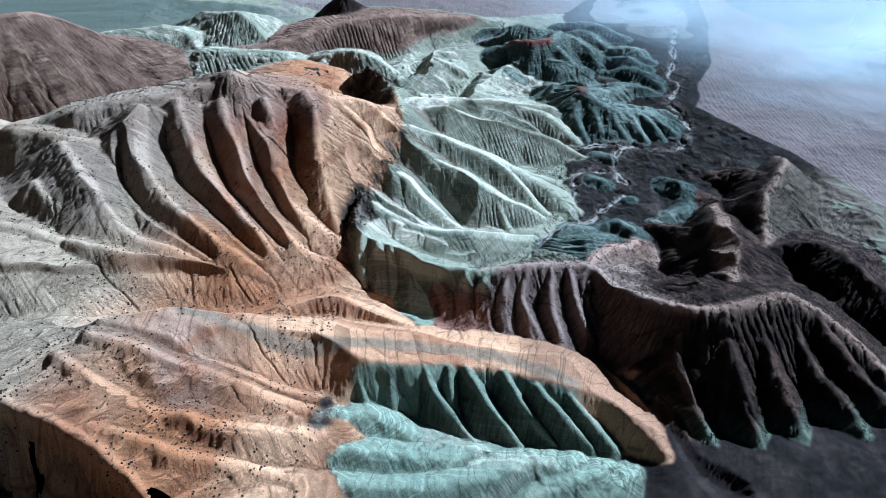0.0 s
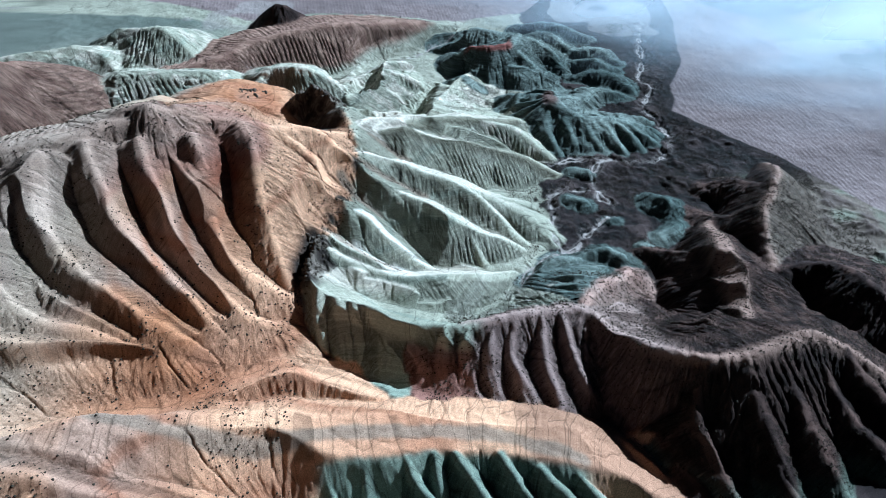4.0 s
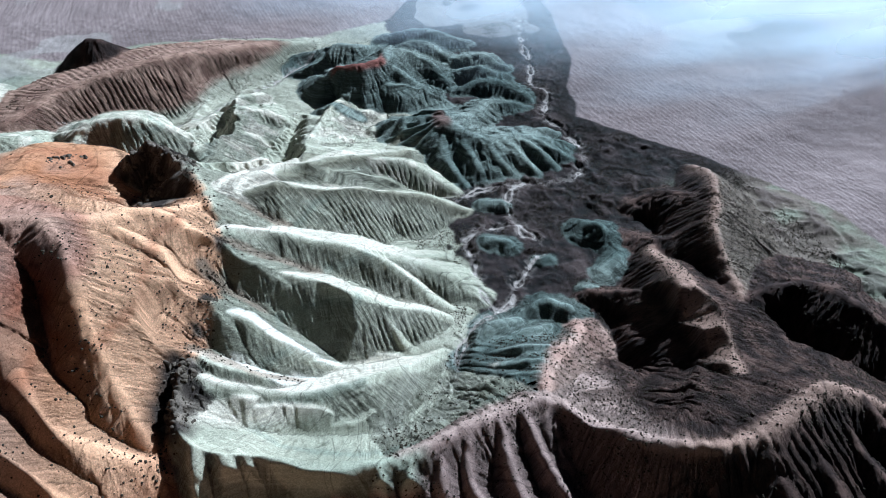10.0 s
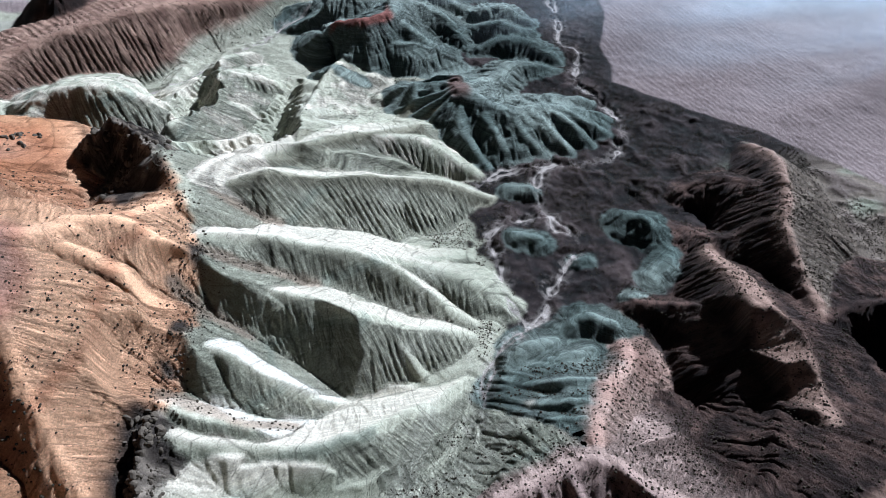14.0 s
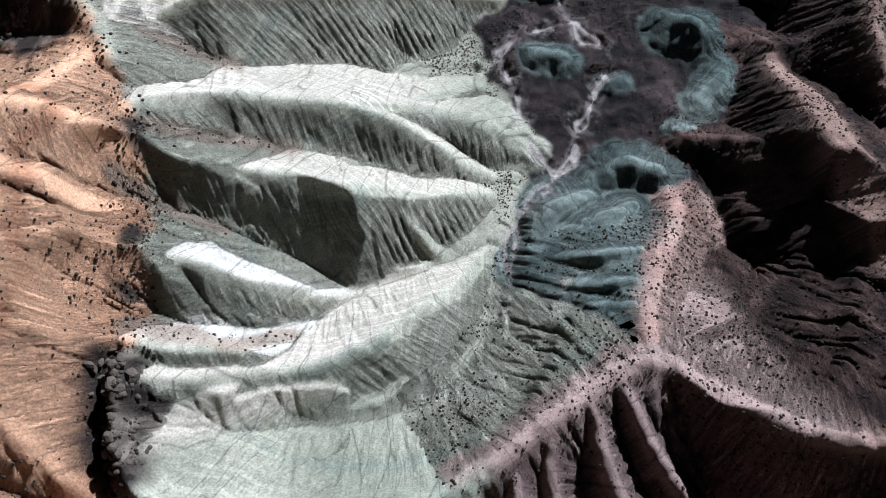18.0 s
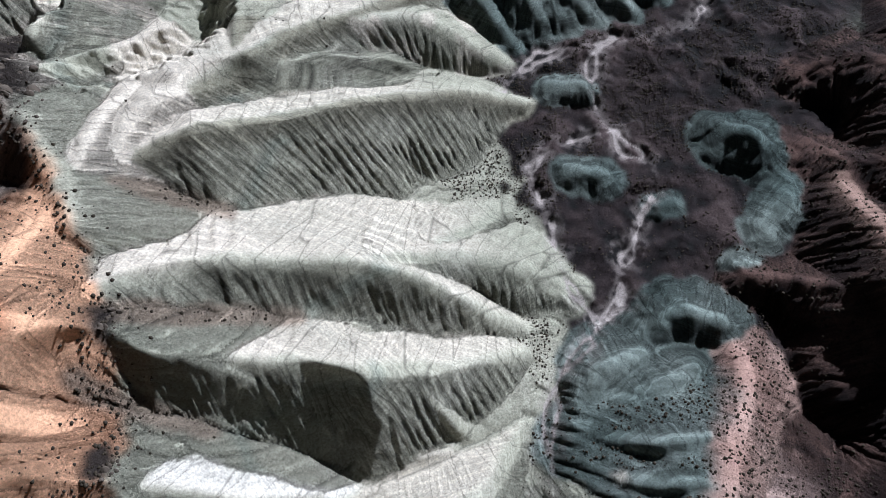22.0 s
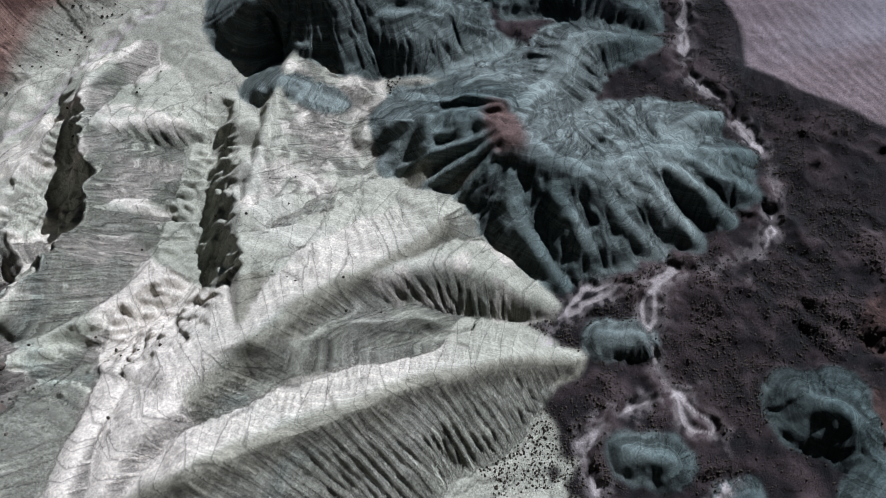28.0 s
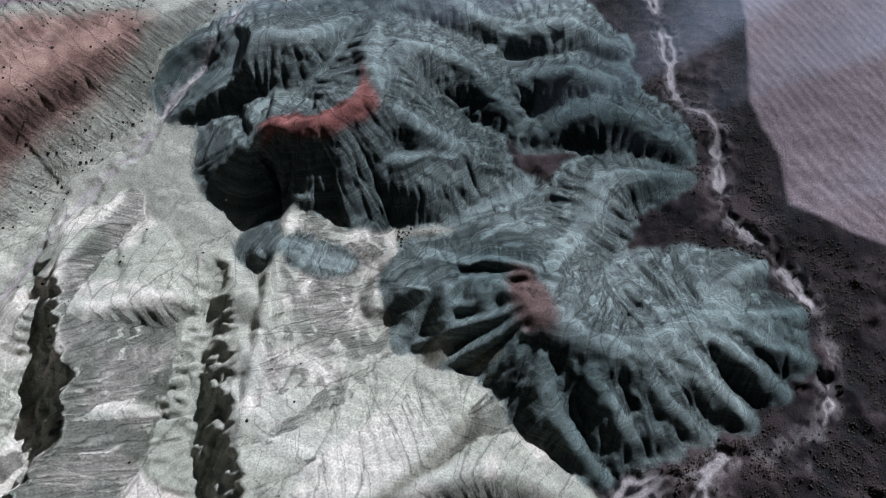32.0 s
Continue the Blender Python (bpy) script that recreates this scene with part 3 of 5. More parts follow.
def raise_ridge(index, r):
    line = smooth_line(r["crest"], 4)
    reach = 1.0 + (line[:, 2].max() + 4) / min(r["left"], r["right"])
    reach = min(reach, 90)
    i0, i1 = np.searchsorted(gx, [line[:, 0].min() - reach, line[:, 0].max() + reach])
    j0, j1 = np.searchsorted(gy, [line[:, 1].min() - reach, line[:, 1].max() + reach])
    x, y = X[j0:j1, i0:i1], Y[j0:j1, i0:i1]
    wx, wy = x + WARPX[j0:j1, i0:i1], y + WARPY[j0:j1, i0:i1]
    best = np.full(x.shape, 1e9)
    zc, s, sign = np.zeros(x.shape), np.zeros(x.shape), np.zeros(x.shape)
    run = 0.0
    for a, b in zip(line[:-1], line[1:]):
        dx, dy = b[0] - a[0], b[1] - a[1]
        size = math.hypot(dx, dy) + 1e-6
        t = np.clip(((wx - a[0]) * dx + (wy - a[1]) * dy) / size ** 2, 0, 1)
        ex, ey = wx - a[0] - t * dx, wy - a[1] - t * dy
        d2 = ex * ex + ey * ey
        m = d2 < best
        best[m] = d2[m]
        zc[m] = (a[2] + t * (b[2] - a[2]))[m]
        s[m] = (run + t * size)[m]
        sign[m] = (dx * ey - dy * ex)[m] / size
        run += size
    d = np.maximum(np.sqrt(best) - r["flat"] * np.clip((run - s) / 45, 0, 1), 0)
    w = 0.5 + 0.5 * np.clip(sign / (d + 0.5), -1, 1)          # 1 on the left, 0 on the right
    fall = r["right"] + (r["left"] - r["right"]) * w
    top = r["top"]
    ang = np.arctan2(wy - line[-1, 1], wx - line[-1, 0])
    past = step(run - 0.5, run, s)
    sl = s + past * 6.0 * ang - (1 - past) * 0.45 * d * (r["zone"] in ("green", "pale"))
    lam = r["lam"]
    u = sl / lam + 0.9 * value_noise(sl / (2.3 * lam), 0.3 + d / 60, 40 + index) + 0.35 * value_noise(x / 7, y / 7, 50 + index)
    furrow = 1 - np.abs(np.sin(np.pi * u))
    u2 = u * 2.7 + 0.8 * value_noise(x / 4, y / 4, 60 + index)
    fine = 1 - np.abs(np.sin(np.pi * u2))
    deep = r["rill"] * (1 - 0.8 * w * (r["zone"] in ("green", "pale"))) * step(0.3 * top, 2.0 + 2.2 * top, d) * (0.55 + 0.9 * value_noise(sl / (3 * lam), d / 30, 70 + index))
    z = zc - fall * (np.sqrt(d * d + top * top) - top) - 40 * step(40, 90, d) - deep * (furrow ** 1.3 + 0.3 * fine)
    z = z + UNEVEN[j0:j1, i0:i1]
    old = H[j0:j1, i0:i1]
    k = 0.7
    mix = np.maximum(k - np.abs(z - old), 0)
    mine = z > old
    H[j0:j1, i0:i1] = np.maximum(z, old) + mix * mix / (4 * k)
    OWNER[j0:j1, i0:i1][mine] = index
    SIDE[j0:j1, i0:i1][mine] = (d * np.sign(sign))[mine]
    ALONG[j0:j1, i0:i1][mine] = (sl + 37.0 * index)[mine]


for index, r in enumerate(RIDGES):
    raise_ridge(index, r)


NOTCHES = 0.55 * value_noise(X / 4.5, Y / 3.0, 331) + 0.45 * np.abs(2 * fractal(X / 3.5, Y / 2.4, 2, 335) - 1) * 1.6


def cut_gully(points, side, wide, ragged):
    """Lowers the ground to a V-shaped cut along a line."""
    line = smooth_line(points, 4)
    reach = 26.0
    i0, i1 = np.searchsorted(gx, [line[:, 0].min() - reach, line[:, 0].max() + reach])
    j0, j1 = np.searchsorted(gy, [line[:, 1].min() - reach, line[:, 1].max() + reach])
    wx, wy = X[j0:j1, i0:i1] + WARPX[j0:j1, i0:i1], Y[j0:j1, i0:i1] + WARPY[j0:j1, i0:i1]
    best, floor = np.full(wx.shape, 1e9), np.zeros(wx.shape)
    for a, b in zip(line[:-1], line[1:]):
        dx, dy = b[0] - a[0], b[1] - a[1]
        t = np.clip(((wx - a[0]) * dx + (wy - a[1]) * dy) / (dx * dx + dy * dy + 1e-9), 0, 1)
        d2 = (wx - a[0] - t * dx) ** 2 + (wy - a[1] - t * dy) ** 2
        m = d2 < best
        best[m] = d2[m]
        floor[m] = (a[2] + t * (b[2] - a[2]))[m]
    d = np.sqrt(best)
    d = np.maximum(d + ragged * (2 * NOTCHES[j0:j1, i0:i1] - 1), 0)
    z = floor + side * (np.sqrt(d * d + wide * wide) - wide) + 40 * step(0.6 * reach, reach, d)
    old = H[j0:j1, i0:i1]
    mix = np.maximum(0.8 - np.abs(z - old), 0)
    H[j0:j1, i0:i1] = np.minimum(z, old) - mix * mix / 3.2


for points, side, wide, ragged in GULLIES:
    cut_gully(points, side, wide, ragged)


def whole_pieces(owner):
    """Gives every stray patch of a ridge to the ridge beside it, so that each ridge stays in one piece."""
    runs, rows, root = [], [], []
    for j in range(owner.shape[0]):
        line = owner[j]
        cuts = np.concatenate([[0], np.nonzero(np.diff(line))[0] + 1, [len(line)]])
        rows.append(range(len(runs), len(runs) + len(cuts) - 1))
        runs.extend((j, int(a), int(b), int(line[a])) for a, b in zip(cuts[:-1], cuts[1:]))
    root = list(range(len(runs)))

    def find(k):
        while root[k] != k:
            root[k] = root[root[k]]
            k = root[k]
        return k

    for above, below in zip(rows[:-1], rows[1:]):
        p, q = above.start, below.start
        while p < above.stop and q < below.stop:
            a, c = runs[p], runs[q]
            if a[3] == c[3] and a[1] < c[2] and c[1] < a[2]:
                root[find(p)] = find(q)
            if a[2] <= c[2]:
                p += 1
            else:
                q += 1
    size, most = collections.Counter(), {}
    for k, (j, a, c, who) in enumerate(runs):
        size[find(k)] += c - a
    for k, (j, a, c, who) in enumerate(runs):
        if size[find(k)] > size[most.get(who, -1)]:
            most[who] = find(k)
    for k, (j, a, c, who) in enumerate(runs):
        if who >= 0 and find(k) != most[who]:
            owner[j, a:c] = owner[j, a - 1] if a else -1


for _ in range(3):
    whole_pieces(OWNER)


def line_distance(points, reach):
    """Distance of every grid point from a line, up to reach."""
    out = np.full(X.shape, 1e3)
    p = np.array(points, float)
    for a, b in zip(p[:-1], p[1:]):
        i0, i1 = np.searchsorted(gx, [min(a[0], b[0]) - reach, max(a[0], b[0]) + reach])
        j0, j1 = np.searchsorted(gy, [min(a[1], b[1]) - reach, max(a[1], b[1]) + reach])
        x, y = X[j0:j1, i0:i1], Y[j0:j1, i0:i1]
        d = b - a
        t = np.clip(((x - a[0]) * d[0] + (y - a[1]) * d[1]) / (d @ d), 0, 1)
        out[j0:j1, i0:i1] = np.minimum(out[j0:j1, i0:i1], np.hypot(x - a[0] - t * d[0], y - a[1] - t * d[1]))
    return out


# streams: the trunk and its side arms
TRUNK = smooth_line(np.array([(200, 560), (188, 530), (178, 492), (168, 468), (173, 455), (160, 430), (165, 412), (163, 390), (150, 371), (135, 370), (118, 373), (108, 360), (107, 343), (111, 328), (100, 316), (92, 308), (82, 298), (72, 292), (62, 287), (55, 279), (50, 268), (45, 258)], float), 4)
ARM_1 = smooth_line(np.array([(107, 345), (92, 346), (80, 341), (78, 325), (74, 310), (77, 296)], float), 4)
ARM_2 = smooth_line(np.array([(118, 373), (104, 376), (90, 374), (84, 368)], float), 4)
ARM_3 = smooth_line(np.array([(60, 556), (46, 540), (36, 532), (22, 519), (-2, 502), (-30, 479), (-62, 478), (-95, 480)], float), 4)
WIGX, WIGY = 3.0 * (fractal(X / 8, Y / 8, 3, 131) - 0.5), 3.0 * (fractal(X / 8, Y / 8, 3, 141) - 0.5)
STREAM = np.minimum(np.minimum(line_distance(TRUNK, 14), line_distance(ARM_1, 14)), np.minimum(line_distance(ARM_2, 14), line_distance(ARM_3, 14)))
STREAM = np.abs(STREAM + 2.6 * WIGX + 1.2 * WIGY)
H -= 0.9 * (1 - step(0.4, 2.4, STREAM))
H += 0.5 * (fractal(X / 2.4, Y / 2.4, 3, 90) - 0.5) + 1.2 * (fractal(X / 11, Y / 11, 2, 95) - 0.5)


def shifted(a, dj, di):
    p = np.pad(a, 1, mode="edge")
    return p[1 + dj:1 + dj + a.shape[0], 1 + di:1 + di + a.shape[1]]


# jagged rocks and a hummocky valley floor
FIELD_EDGE = np.interp(Y, [230, 264, 316, 346, 370, 388, 424, 438, 458, 491, 517, 560, 700], [300, 258, 247, 235, 221, 205, 177, 184, 188, 208, 214, 225, 240]) + 6 * (fractal(X / 30, Y / 30, 4, 101) - 0.5)
ROCKY = np.isin(OWNER, [k for k, r in enumerate(RIDGES) if r["zone"] == "rock"]).astype(float)
FLOOR = (OWNER < 0) * step(70, 95, X) * step(225, 250, Y) * step(540, 500, Y) * step(-4, -14, X - FIELD_EDGE)
for _ in range(4):
    ROCKY = (ROCKY + shifted(ROCKY, -1, 0) + shifted(ROCKY, 1, 0) + shifted(ROCKY, 0, -1) + shifted(ROCKY, 0, 1)) / 5
    FLOOR = (FLOOR + shifted(FLOOR, -1, 0) + shifted(FLOOR, 1, 0) + shifted(FLOOR, 0, -1) + shifted(FLOOR, 0, 1)) / 5
H += ROCKY * (3.2 * np.abs(2 * fractal(X / 3.2, Y / 3.2, 3, 301) - 1) + 2.5 * (fractal(X / 6, Y / 6, 2, 305) - 0.5))
KNOLLS = fractal(X / 17 + 0.5 * WIGX, Y / 17 + 0.5 * WIGY, 3, 311)
H += FLOOR * 5.0 * (KNOLLS - 0.5)

# swollen clay: rounded lumps parted by creases
SWELL = np.zeros(X.shape)
for index, r in enumerate(RIDGES):
    SWELL[OWNER == index] = {"teal": 1.2, "green": 0.35, "orange": 0.6, "pale": 0.4, "purple": 1.3, "red": 0.6}.get(r["zone"], 0.0)
    if r["name"] in ("green_slope", "green_slab", "green_hill", "green_knoll"):
        SWELL[OWNER == index] = 1.5
LUMPS = 1 - np.abs(2 * value_noise(X / 9 + 0.6 * (WIGX + WIGY), Y / 9 + 0.4 * WIGY, 261) - 1) ** 0.8
LUMPS = 0.65 * LUMPS + 0.35 * (1 - np.abs(2 * value_noise(X / 4.2, Y / 4.2 + 0.5 * WIGX, 263) - 1))
for _ in range(4):
    SWELL = (SWELL + shifted(SWELL, -1, 0) + shifted(SWELL, 1, 0) + shifted(SWELL, 0, -1) + shifted(SWELL, 0, 1)) / 5
H += SWELL * (0.5 - LUMPS)

# ---- running water: rills and gullies cut by the flow ----
HARD = np.ones(X.shape)
SOFTNESS = dict(green=0.34, teal=0.3, pale=0.3, orange=0.5, purple=0.5, brown=0.35, red=0.5, rock=1.0)
for index, r in enumerate(RIDGES):
    HARD[OWNER == index] = 0.25 if r["name"] in ("green_slab", "green_slope", "cuesta", "track_mesa") else SOFTNESS[r["zone"]]
HARD[np.isin(OWNER, [k for k, r in enumerate(RIDGES) if r["name"] in ("orange_rib", "orange_hill", "brown_spur")])] = 0.35
HARD *= 0.55 + 0.9 * fractal(X / 25, Y / 25, 2, 151)
HARD *= 1 - 0.9 * step(190, 230, X) * step(300, 420, Y)


chance = np.random.default_rng(7)


def flow(h):
    """For each cell its lowest way down, the fall along it, and the ground that drains through it."""
    n = h.size
    own = np.arange(n).reshape(h.shape)
    best, to = np.zeros(h.shape), own.copy()
    for dj, di in ((-1, -1), (-1, 0), (-1, 1), (0, -1), (0, 1), (1, -1), (1, 0), (1, 1)):
        far = np.hypot(shifted(X, dj, di) - X, shifted(Y, dj, di) - Y)
        far[far == 0] = 1e9
        fall = (h - shifted(h, dj, di)) / far * (0.75 + 0.5 * chance.random(h.shape))
        m = fall > best
        best[m], to[m] = fall[m], shifted(own, dj, di)[m]
    return best, to


def drained(to, cell, doublings):
    """The ground that drains through each cell, gathered over ways that double in length."""
    n = to.size
    ways = np.append(to.reshape(-1), n)
    ways[:n][ways[:n] == np.arange(n)] = n
    a = np.append(cell.reshape(-1), 0.0)
    for _ in range(doublings):
        a = a + np.bincount(ways, a, n + 1)
        a[n] = 0.0
        ways = ways[ways]
    return a[:n].reshape(to.shape)


CELL = np.gradient(gy)[:, None] * np.gradient(gx)[None, :]
CELL = np.minimum(CELL, 2.0)
for turn in range(9):
    for _ in range(6):
        low = np.minimum.reduce([shifted(H, dj, di) for dj, di in ((-1, -1), (-1, 0), (-1, 1), (0, -1), (0, 1), (1, -1), (1, 0), (1, 1))])
        H = np.maximum(H, low + 0.002)
    fall, to = flow(H)
    AREA = drained(to, CELL, 7)
    cut = 0.06 * np.sqrt(np.minimum(AREA, 400)) * np.minimum(fall, 1.3) * (0.25 + 0.75 * step(0.3, 0.65, fall)) * HARD
    cut = np.minimum(cut, 0.45 * (H - H.reshape(-1)[to.reshape(-1)].reshape(H.shape)))
    H = H - cut
    if turn % 3 == 2:
        mean = (shifted(H, -1, 0) + shifted(H, 1, 0) + shifted(H, 0, -1) + shifted(H, 0, 1)) / 4
        H = H + 0.25 * (mean - H)
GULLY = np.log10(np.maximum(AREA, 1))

# ploughed field: furrows that run up the valley
FIELD = step(-1.0, 1.5, X - FIELD_EDGE)
bend = X + 0.10 * (Y - 430) + 1.2 * (fractal(X / 60, Y / 60, 2, 201) - 0.5) + 12 * np.exp(-((Y - 424) / 32) ** 2 - np.maximum(X - 177, 0) / 25)
FURROW = 0.5 + 0.5 * np.sin(2 * np.pi * bend / 2.7)
H += FIELD * (0.1 * FURROW - 0.05)

# ---- soil colours ----
N1, N2, N3 = fractal(X / 30, Y / 30, 4, 101), fractal(X / 5, Y / 5, 4, 111), fractal(X / 1.6, Y / 1.6, 2, 121)
ZW = H + 2.2 * (N1 - 0.5) + 0.5 * (N2 - 0.5)


def bands(z, scale, seed):
    return value_noise(z / scale, 0.5, seed)


def tone(*c):
    return np.array(c)[None, None, :]


def blend(a, b, w):
    return a + (b - a) * np.asarray(w)[..., None]


TRACK = line_distance(smooth_line(np.array([(-105, 178), (-80, 173), (-60, 172), (-35, 177), (-10, 180), (19, 180), (36, 175), (52, 170)], float), 4), 6)
DARK_ROCKS = ((-47, 383, 7), (-37, 370, 7), (-47, 404, 8), (-38, 390, 7), (-50, 381, 8), (-43, 370, 7), (-40, 268, 5), (-43, 257, 6), (-29, 299, 2), (-34, 287, 1.6), (-23, 322, 2.5), (-45, 144, 4), (-44, 154, 3))


WASH = np.minimum.reduce([line_distance(smooth_line(np.array(p, float), 4), 8) for p in (
    [(-15, 356), (-9, 353), (-3, 350), (3, 347)],
    [(-22, 325), (-16, 324), (-9, 322), (0, 320), (9, 318)],
    [(-29, 314), (-25, 309), (-20, 305), (-13, 300)],
    [(-36, 281), (-31, 278), (-25, 276), (-17, 272), (-6, 272)])])


def soil_colours():
    b1, b2 = bands(ZW, 2.1, 3), bands(ZW, 0.6, 7)
    stripe = step(0.62, 0.8, b1) * 0.6 + step(0.7, 0.9, b2) * 0.35
    green = blend(tone(0.27, 0.285, 0.218), tone(0.42, 0.41, 0.325), N1)
    green = blend(green, tone(0.215, 0.28, 0.225), 0.75 * step(240, 205, Y))
    green = blend(green, tone(0.47, 0.46, 0.38), 0.65 * stripe)
    green = blend(green, tone(0.14, 0.21, 0.185), 0.5 * step(0.6, 0.8, bands(ZW + 3, 3.3, 23)))
    teal = blend(tone(0.07, 0.096, 0.088), tone(0.20, 0.235, 0.21), step(0.25, 0.75, N1))
    teal = blend(teal, tone(0.25, 0.275, 0.255), 0.25 * stripe)
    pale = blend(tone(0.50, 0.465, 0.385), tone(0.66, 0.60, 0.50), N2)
    orange = blend(tone(0.41, 0.185, 0.088), tone(0.51, 0.275, 0.155), step(0.3, 0.65, N1))
    mauve = blend(tone(0.33, 0.235, 0.20), tone(0.44, 0.34, 0.28), N2)
    orange = blend(orange, tone(0.74, 0.45, 0.28), 0.85 * step(-78, -55, X))
    orange = blend(orange, mauve, 0.6 * step(0.46, 0.6, fractal(X / 40, Y / 40, 3, 251)) * step(-60, -95, X))
    orange = blend(orange, tone(0.33, 0.13, 0.065), step(0.55, 0.8, bands(ZW, 5, 13)) * 0.7)
    orange = blend(orange, tone(0.45, 0.375, 0.285), 0.85 * step(-95, -140, X + 40 * (N1 - 0.5)))
    orange = blend(orange, tone(0.36, 0.12, 0.06), 0.75 * step(4.5, 1.5, np.abs(ZW - 70 + 5 * (N1 - 0.5))) * step(-50, -62, X) * step(-125, -110, X) * step(255, 270, Y))
    orange = blend(orange, tone(0.22, 0.135, 0.085), 0.6 * step(73, 78, ZW) * step(250, 270, Y) * step(0.35, 0.6, N2))
    purple = blend(tone(0.03, 0.019, 0.017), tone(0.11, 0.068, 0.056), step(0.3, 0.7, N2))
    brown = blend(tone(0.20, 0.12, 0.092), tone(0.36, 0.235, 0.18), step(0.3, 0.7, N2))
    floor = blend(tone(0.008, 0.007, 0.008), tone(0.044, 0.033, 0.032), step(0.4, 0.75, N2) * 0.6 + 0.4 * step(0.45, 0.7, N1) + 0.3 * N3)
    red = blend(tone(0.33, 0.19, 0.15), tone(0.42, 0.28, 0.23), N2)
    rock = blend(tone(0.05, 0.041, 0.036), tone(0.24, 0.205, 0.17), step(0.45, 0.75, N2))
    kinds = dict(green=green, teal=teal, pale=pale, orange=orange, purple=purple, brown=brown, red=red, rock=rock)
    # ground between the ridges: orange earth in the high ground, green clay in the fan, scrub on the valley floor
    contact = np.interp(Y, [100, 150, 240, 262, 280, 300, 325, 350, 372, 395], [-46, -42, -48, -40, -33, -27, -22, -25, -30, -60]) + 4 * (N2 - 0.5) + 90 * (N1 - 0.5) * step(120, 60, Y)
    w_green = step(-1, 1, X - contact) * (1 - step(-1, 1, X - 73 - 0.12 * (Y - 330) - 16 * (N2 - 0.5))) * step(238, 246, Y)
    w_north = step(395, 402, Y + 0.3 * (X + 30)) * (1 - step(-1.5, 1.5, X - 55))
    col = blend(floor, orange, 1 - step(-2, 2, X - contact))
    col = blend(col, green, np.maximum(w_green, w_north))
    col = blend(col, orange, (1 - step(205, 215, Y)) * step(165, 175, Y) * (1 - step(45, 60, X)))
    col = blend(col, green, (1 - step(160, 166, Y)) * step(-1, 1, X - contact) * (1 - step(50, 66, X + 12 * (N2 - 0.5) + 90 * (N1 - 0.5) * step(120, 60, Y))))
    flat = 1 - step(0, 6, X - 196 - 0.55 * np.abs(Y - 430))
    for index, r in enumerate(RIDGES):
        m = OWNER == index
        kind = kinds[r["zone"]][m]
        x, y, z, d = X[m], Y[m], ZW[m], SIDE[m]
        if r["zone"] == "green" and r["name"] in ("green_ridge", "white_ridge", "green_nose"):
            # sunlight painted in: the sunlit left side takes the pale clay tone
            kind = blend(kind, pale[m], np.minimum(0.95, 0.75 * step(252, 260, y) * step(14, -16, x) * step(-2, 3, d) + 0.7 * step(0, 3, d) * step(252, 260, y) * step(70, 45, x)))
            kind = blend(kind, orange[m], step(1, -1, x - contact[m]))
            if r["veg"]:
                kind = blend(kind, np.array((0.20, 0.19, 0.14)), step(4.5, 2, np.abs(d + 2.5)) * 0.8)
        if r["name"] in ("green_slope", "green_slab", "green_hill", "green_spur"):
            kind = blend(kind, pale[m], 0.75 * step(0.5, 0.6, fractal(x / 7, y / 7, 3, 271)) * step(245, 255, y))
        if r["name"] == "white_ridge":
            # whitish clay, with the sunlit left side painted whiter still
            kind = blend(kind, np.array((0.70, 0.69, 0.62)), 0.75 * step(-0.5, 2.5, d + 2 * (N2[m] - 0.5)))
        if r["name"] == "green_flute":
            # deep shade between the buttresses painted in as a darker green
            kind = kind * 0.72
        if r["zone"] == "orange":
            kind = blend(kind, green[m], step(-1, 2, x - contact[m]) * step(240, 250, y))
        if r["name"] in ("purple_ridge", "brown_ridge", "cuesta"):
            kind = blend(kind, np.array((0.40, 0.27, 0.215)), (0.85 if r["name"] == "purple_ridge" else 0.65) * step(5, 1.5, np.abs(d) + 4 * (N2[m] - 0.5)))
        if r["name"] in ("purple_rib", "purple_ridge"):
            kind = blend(kind, np.array((0.30, 0.22, 0.20)), 0.85 * step(104, 84, x))
            kind = blend(kind, np.array((0.27, 0.12, 0.085)), 0.75 * step(27, 21, z) * step(26, 14, x))
            kind = blend(kind, green[m], step(25, 30, z + 3 * (N2[m] - 0.5)) * step(28, 20, x))
            # lit north side of the divide brightened in the colour itself
            kind = blend(kind, np.array((0.43, 0.32, 0.275)), 0.7 * step(-1, 2, d) * (r["name"] == "purple_ridge") * step(104, 84, x))
        if r["name"] == "cuesta":
            kind = blend(kind, np.array((0.24, 0.20, 0.16)), 0.75 * step(0, 3, d))
        if r["name"] == "purple_ridge":
            kind = blend(kind, green[m], step(4, 8, d + 4 * (N2[m] - 0.5)) * step(70, 62, x))
        if r["name"] == "red_spur":
            kind = blend(kind, np.array((0.47, 0.345, 0.29)), 0.8 * step(0.35, 0.65, N1[m]) + 0.2)
            kind = blend(kind, teal[m] * 1.3, step(1, 6, d + 7 * (N2[m] - 0.5)))
        if r["name"] in ("brown_rib", "brown_ridge"):
            kind = blend(kind, green[m] * 0.6, step(13, 8, z) * step(196, 188, y))
        if r["name"] == "green_ridge":
            kind = blend(kind, purple[m] * 1.15, step(228, 222, y) * step(25, 19, z) * step(-12, 2, x))
        if r["name"] == "track_mesa":
            kind = blend(kind, green[m], step(-0.5, -2.0, d) * step(-38, -32, x) * step(60, 50, x))
            kind = blend(kind, np.array((0.27, 0.15, 0.10)), 0.7 * step(28, 40, x) * step(-3, -0.5, d))
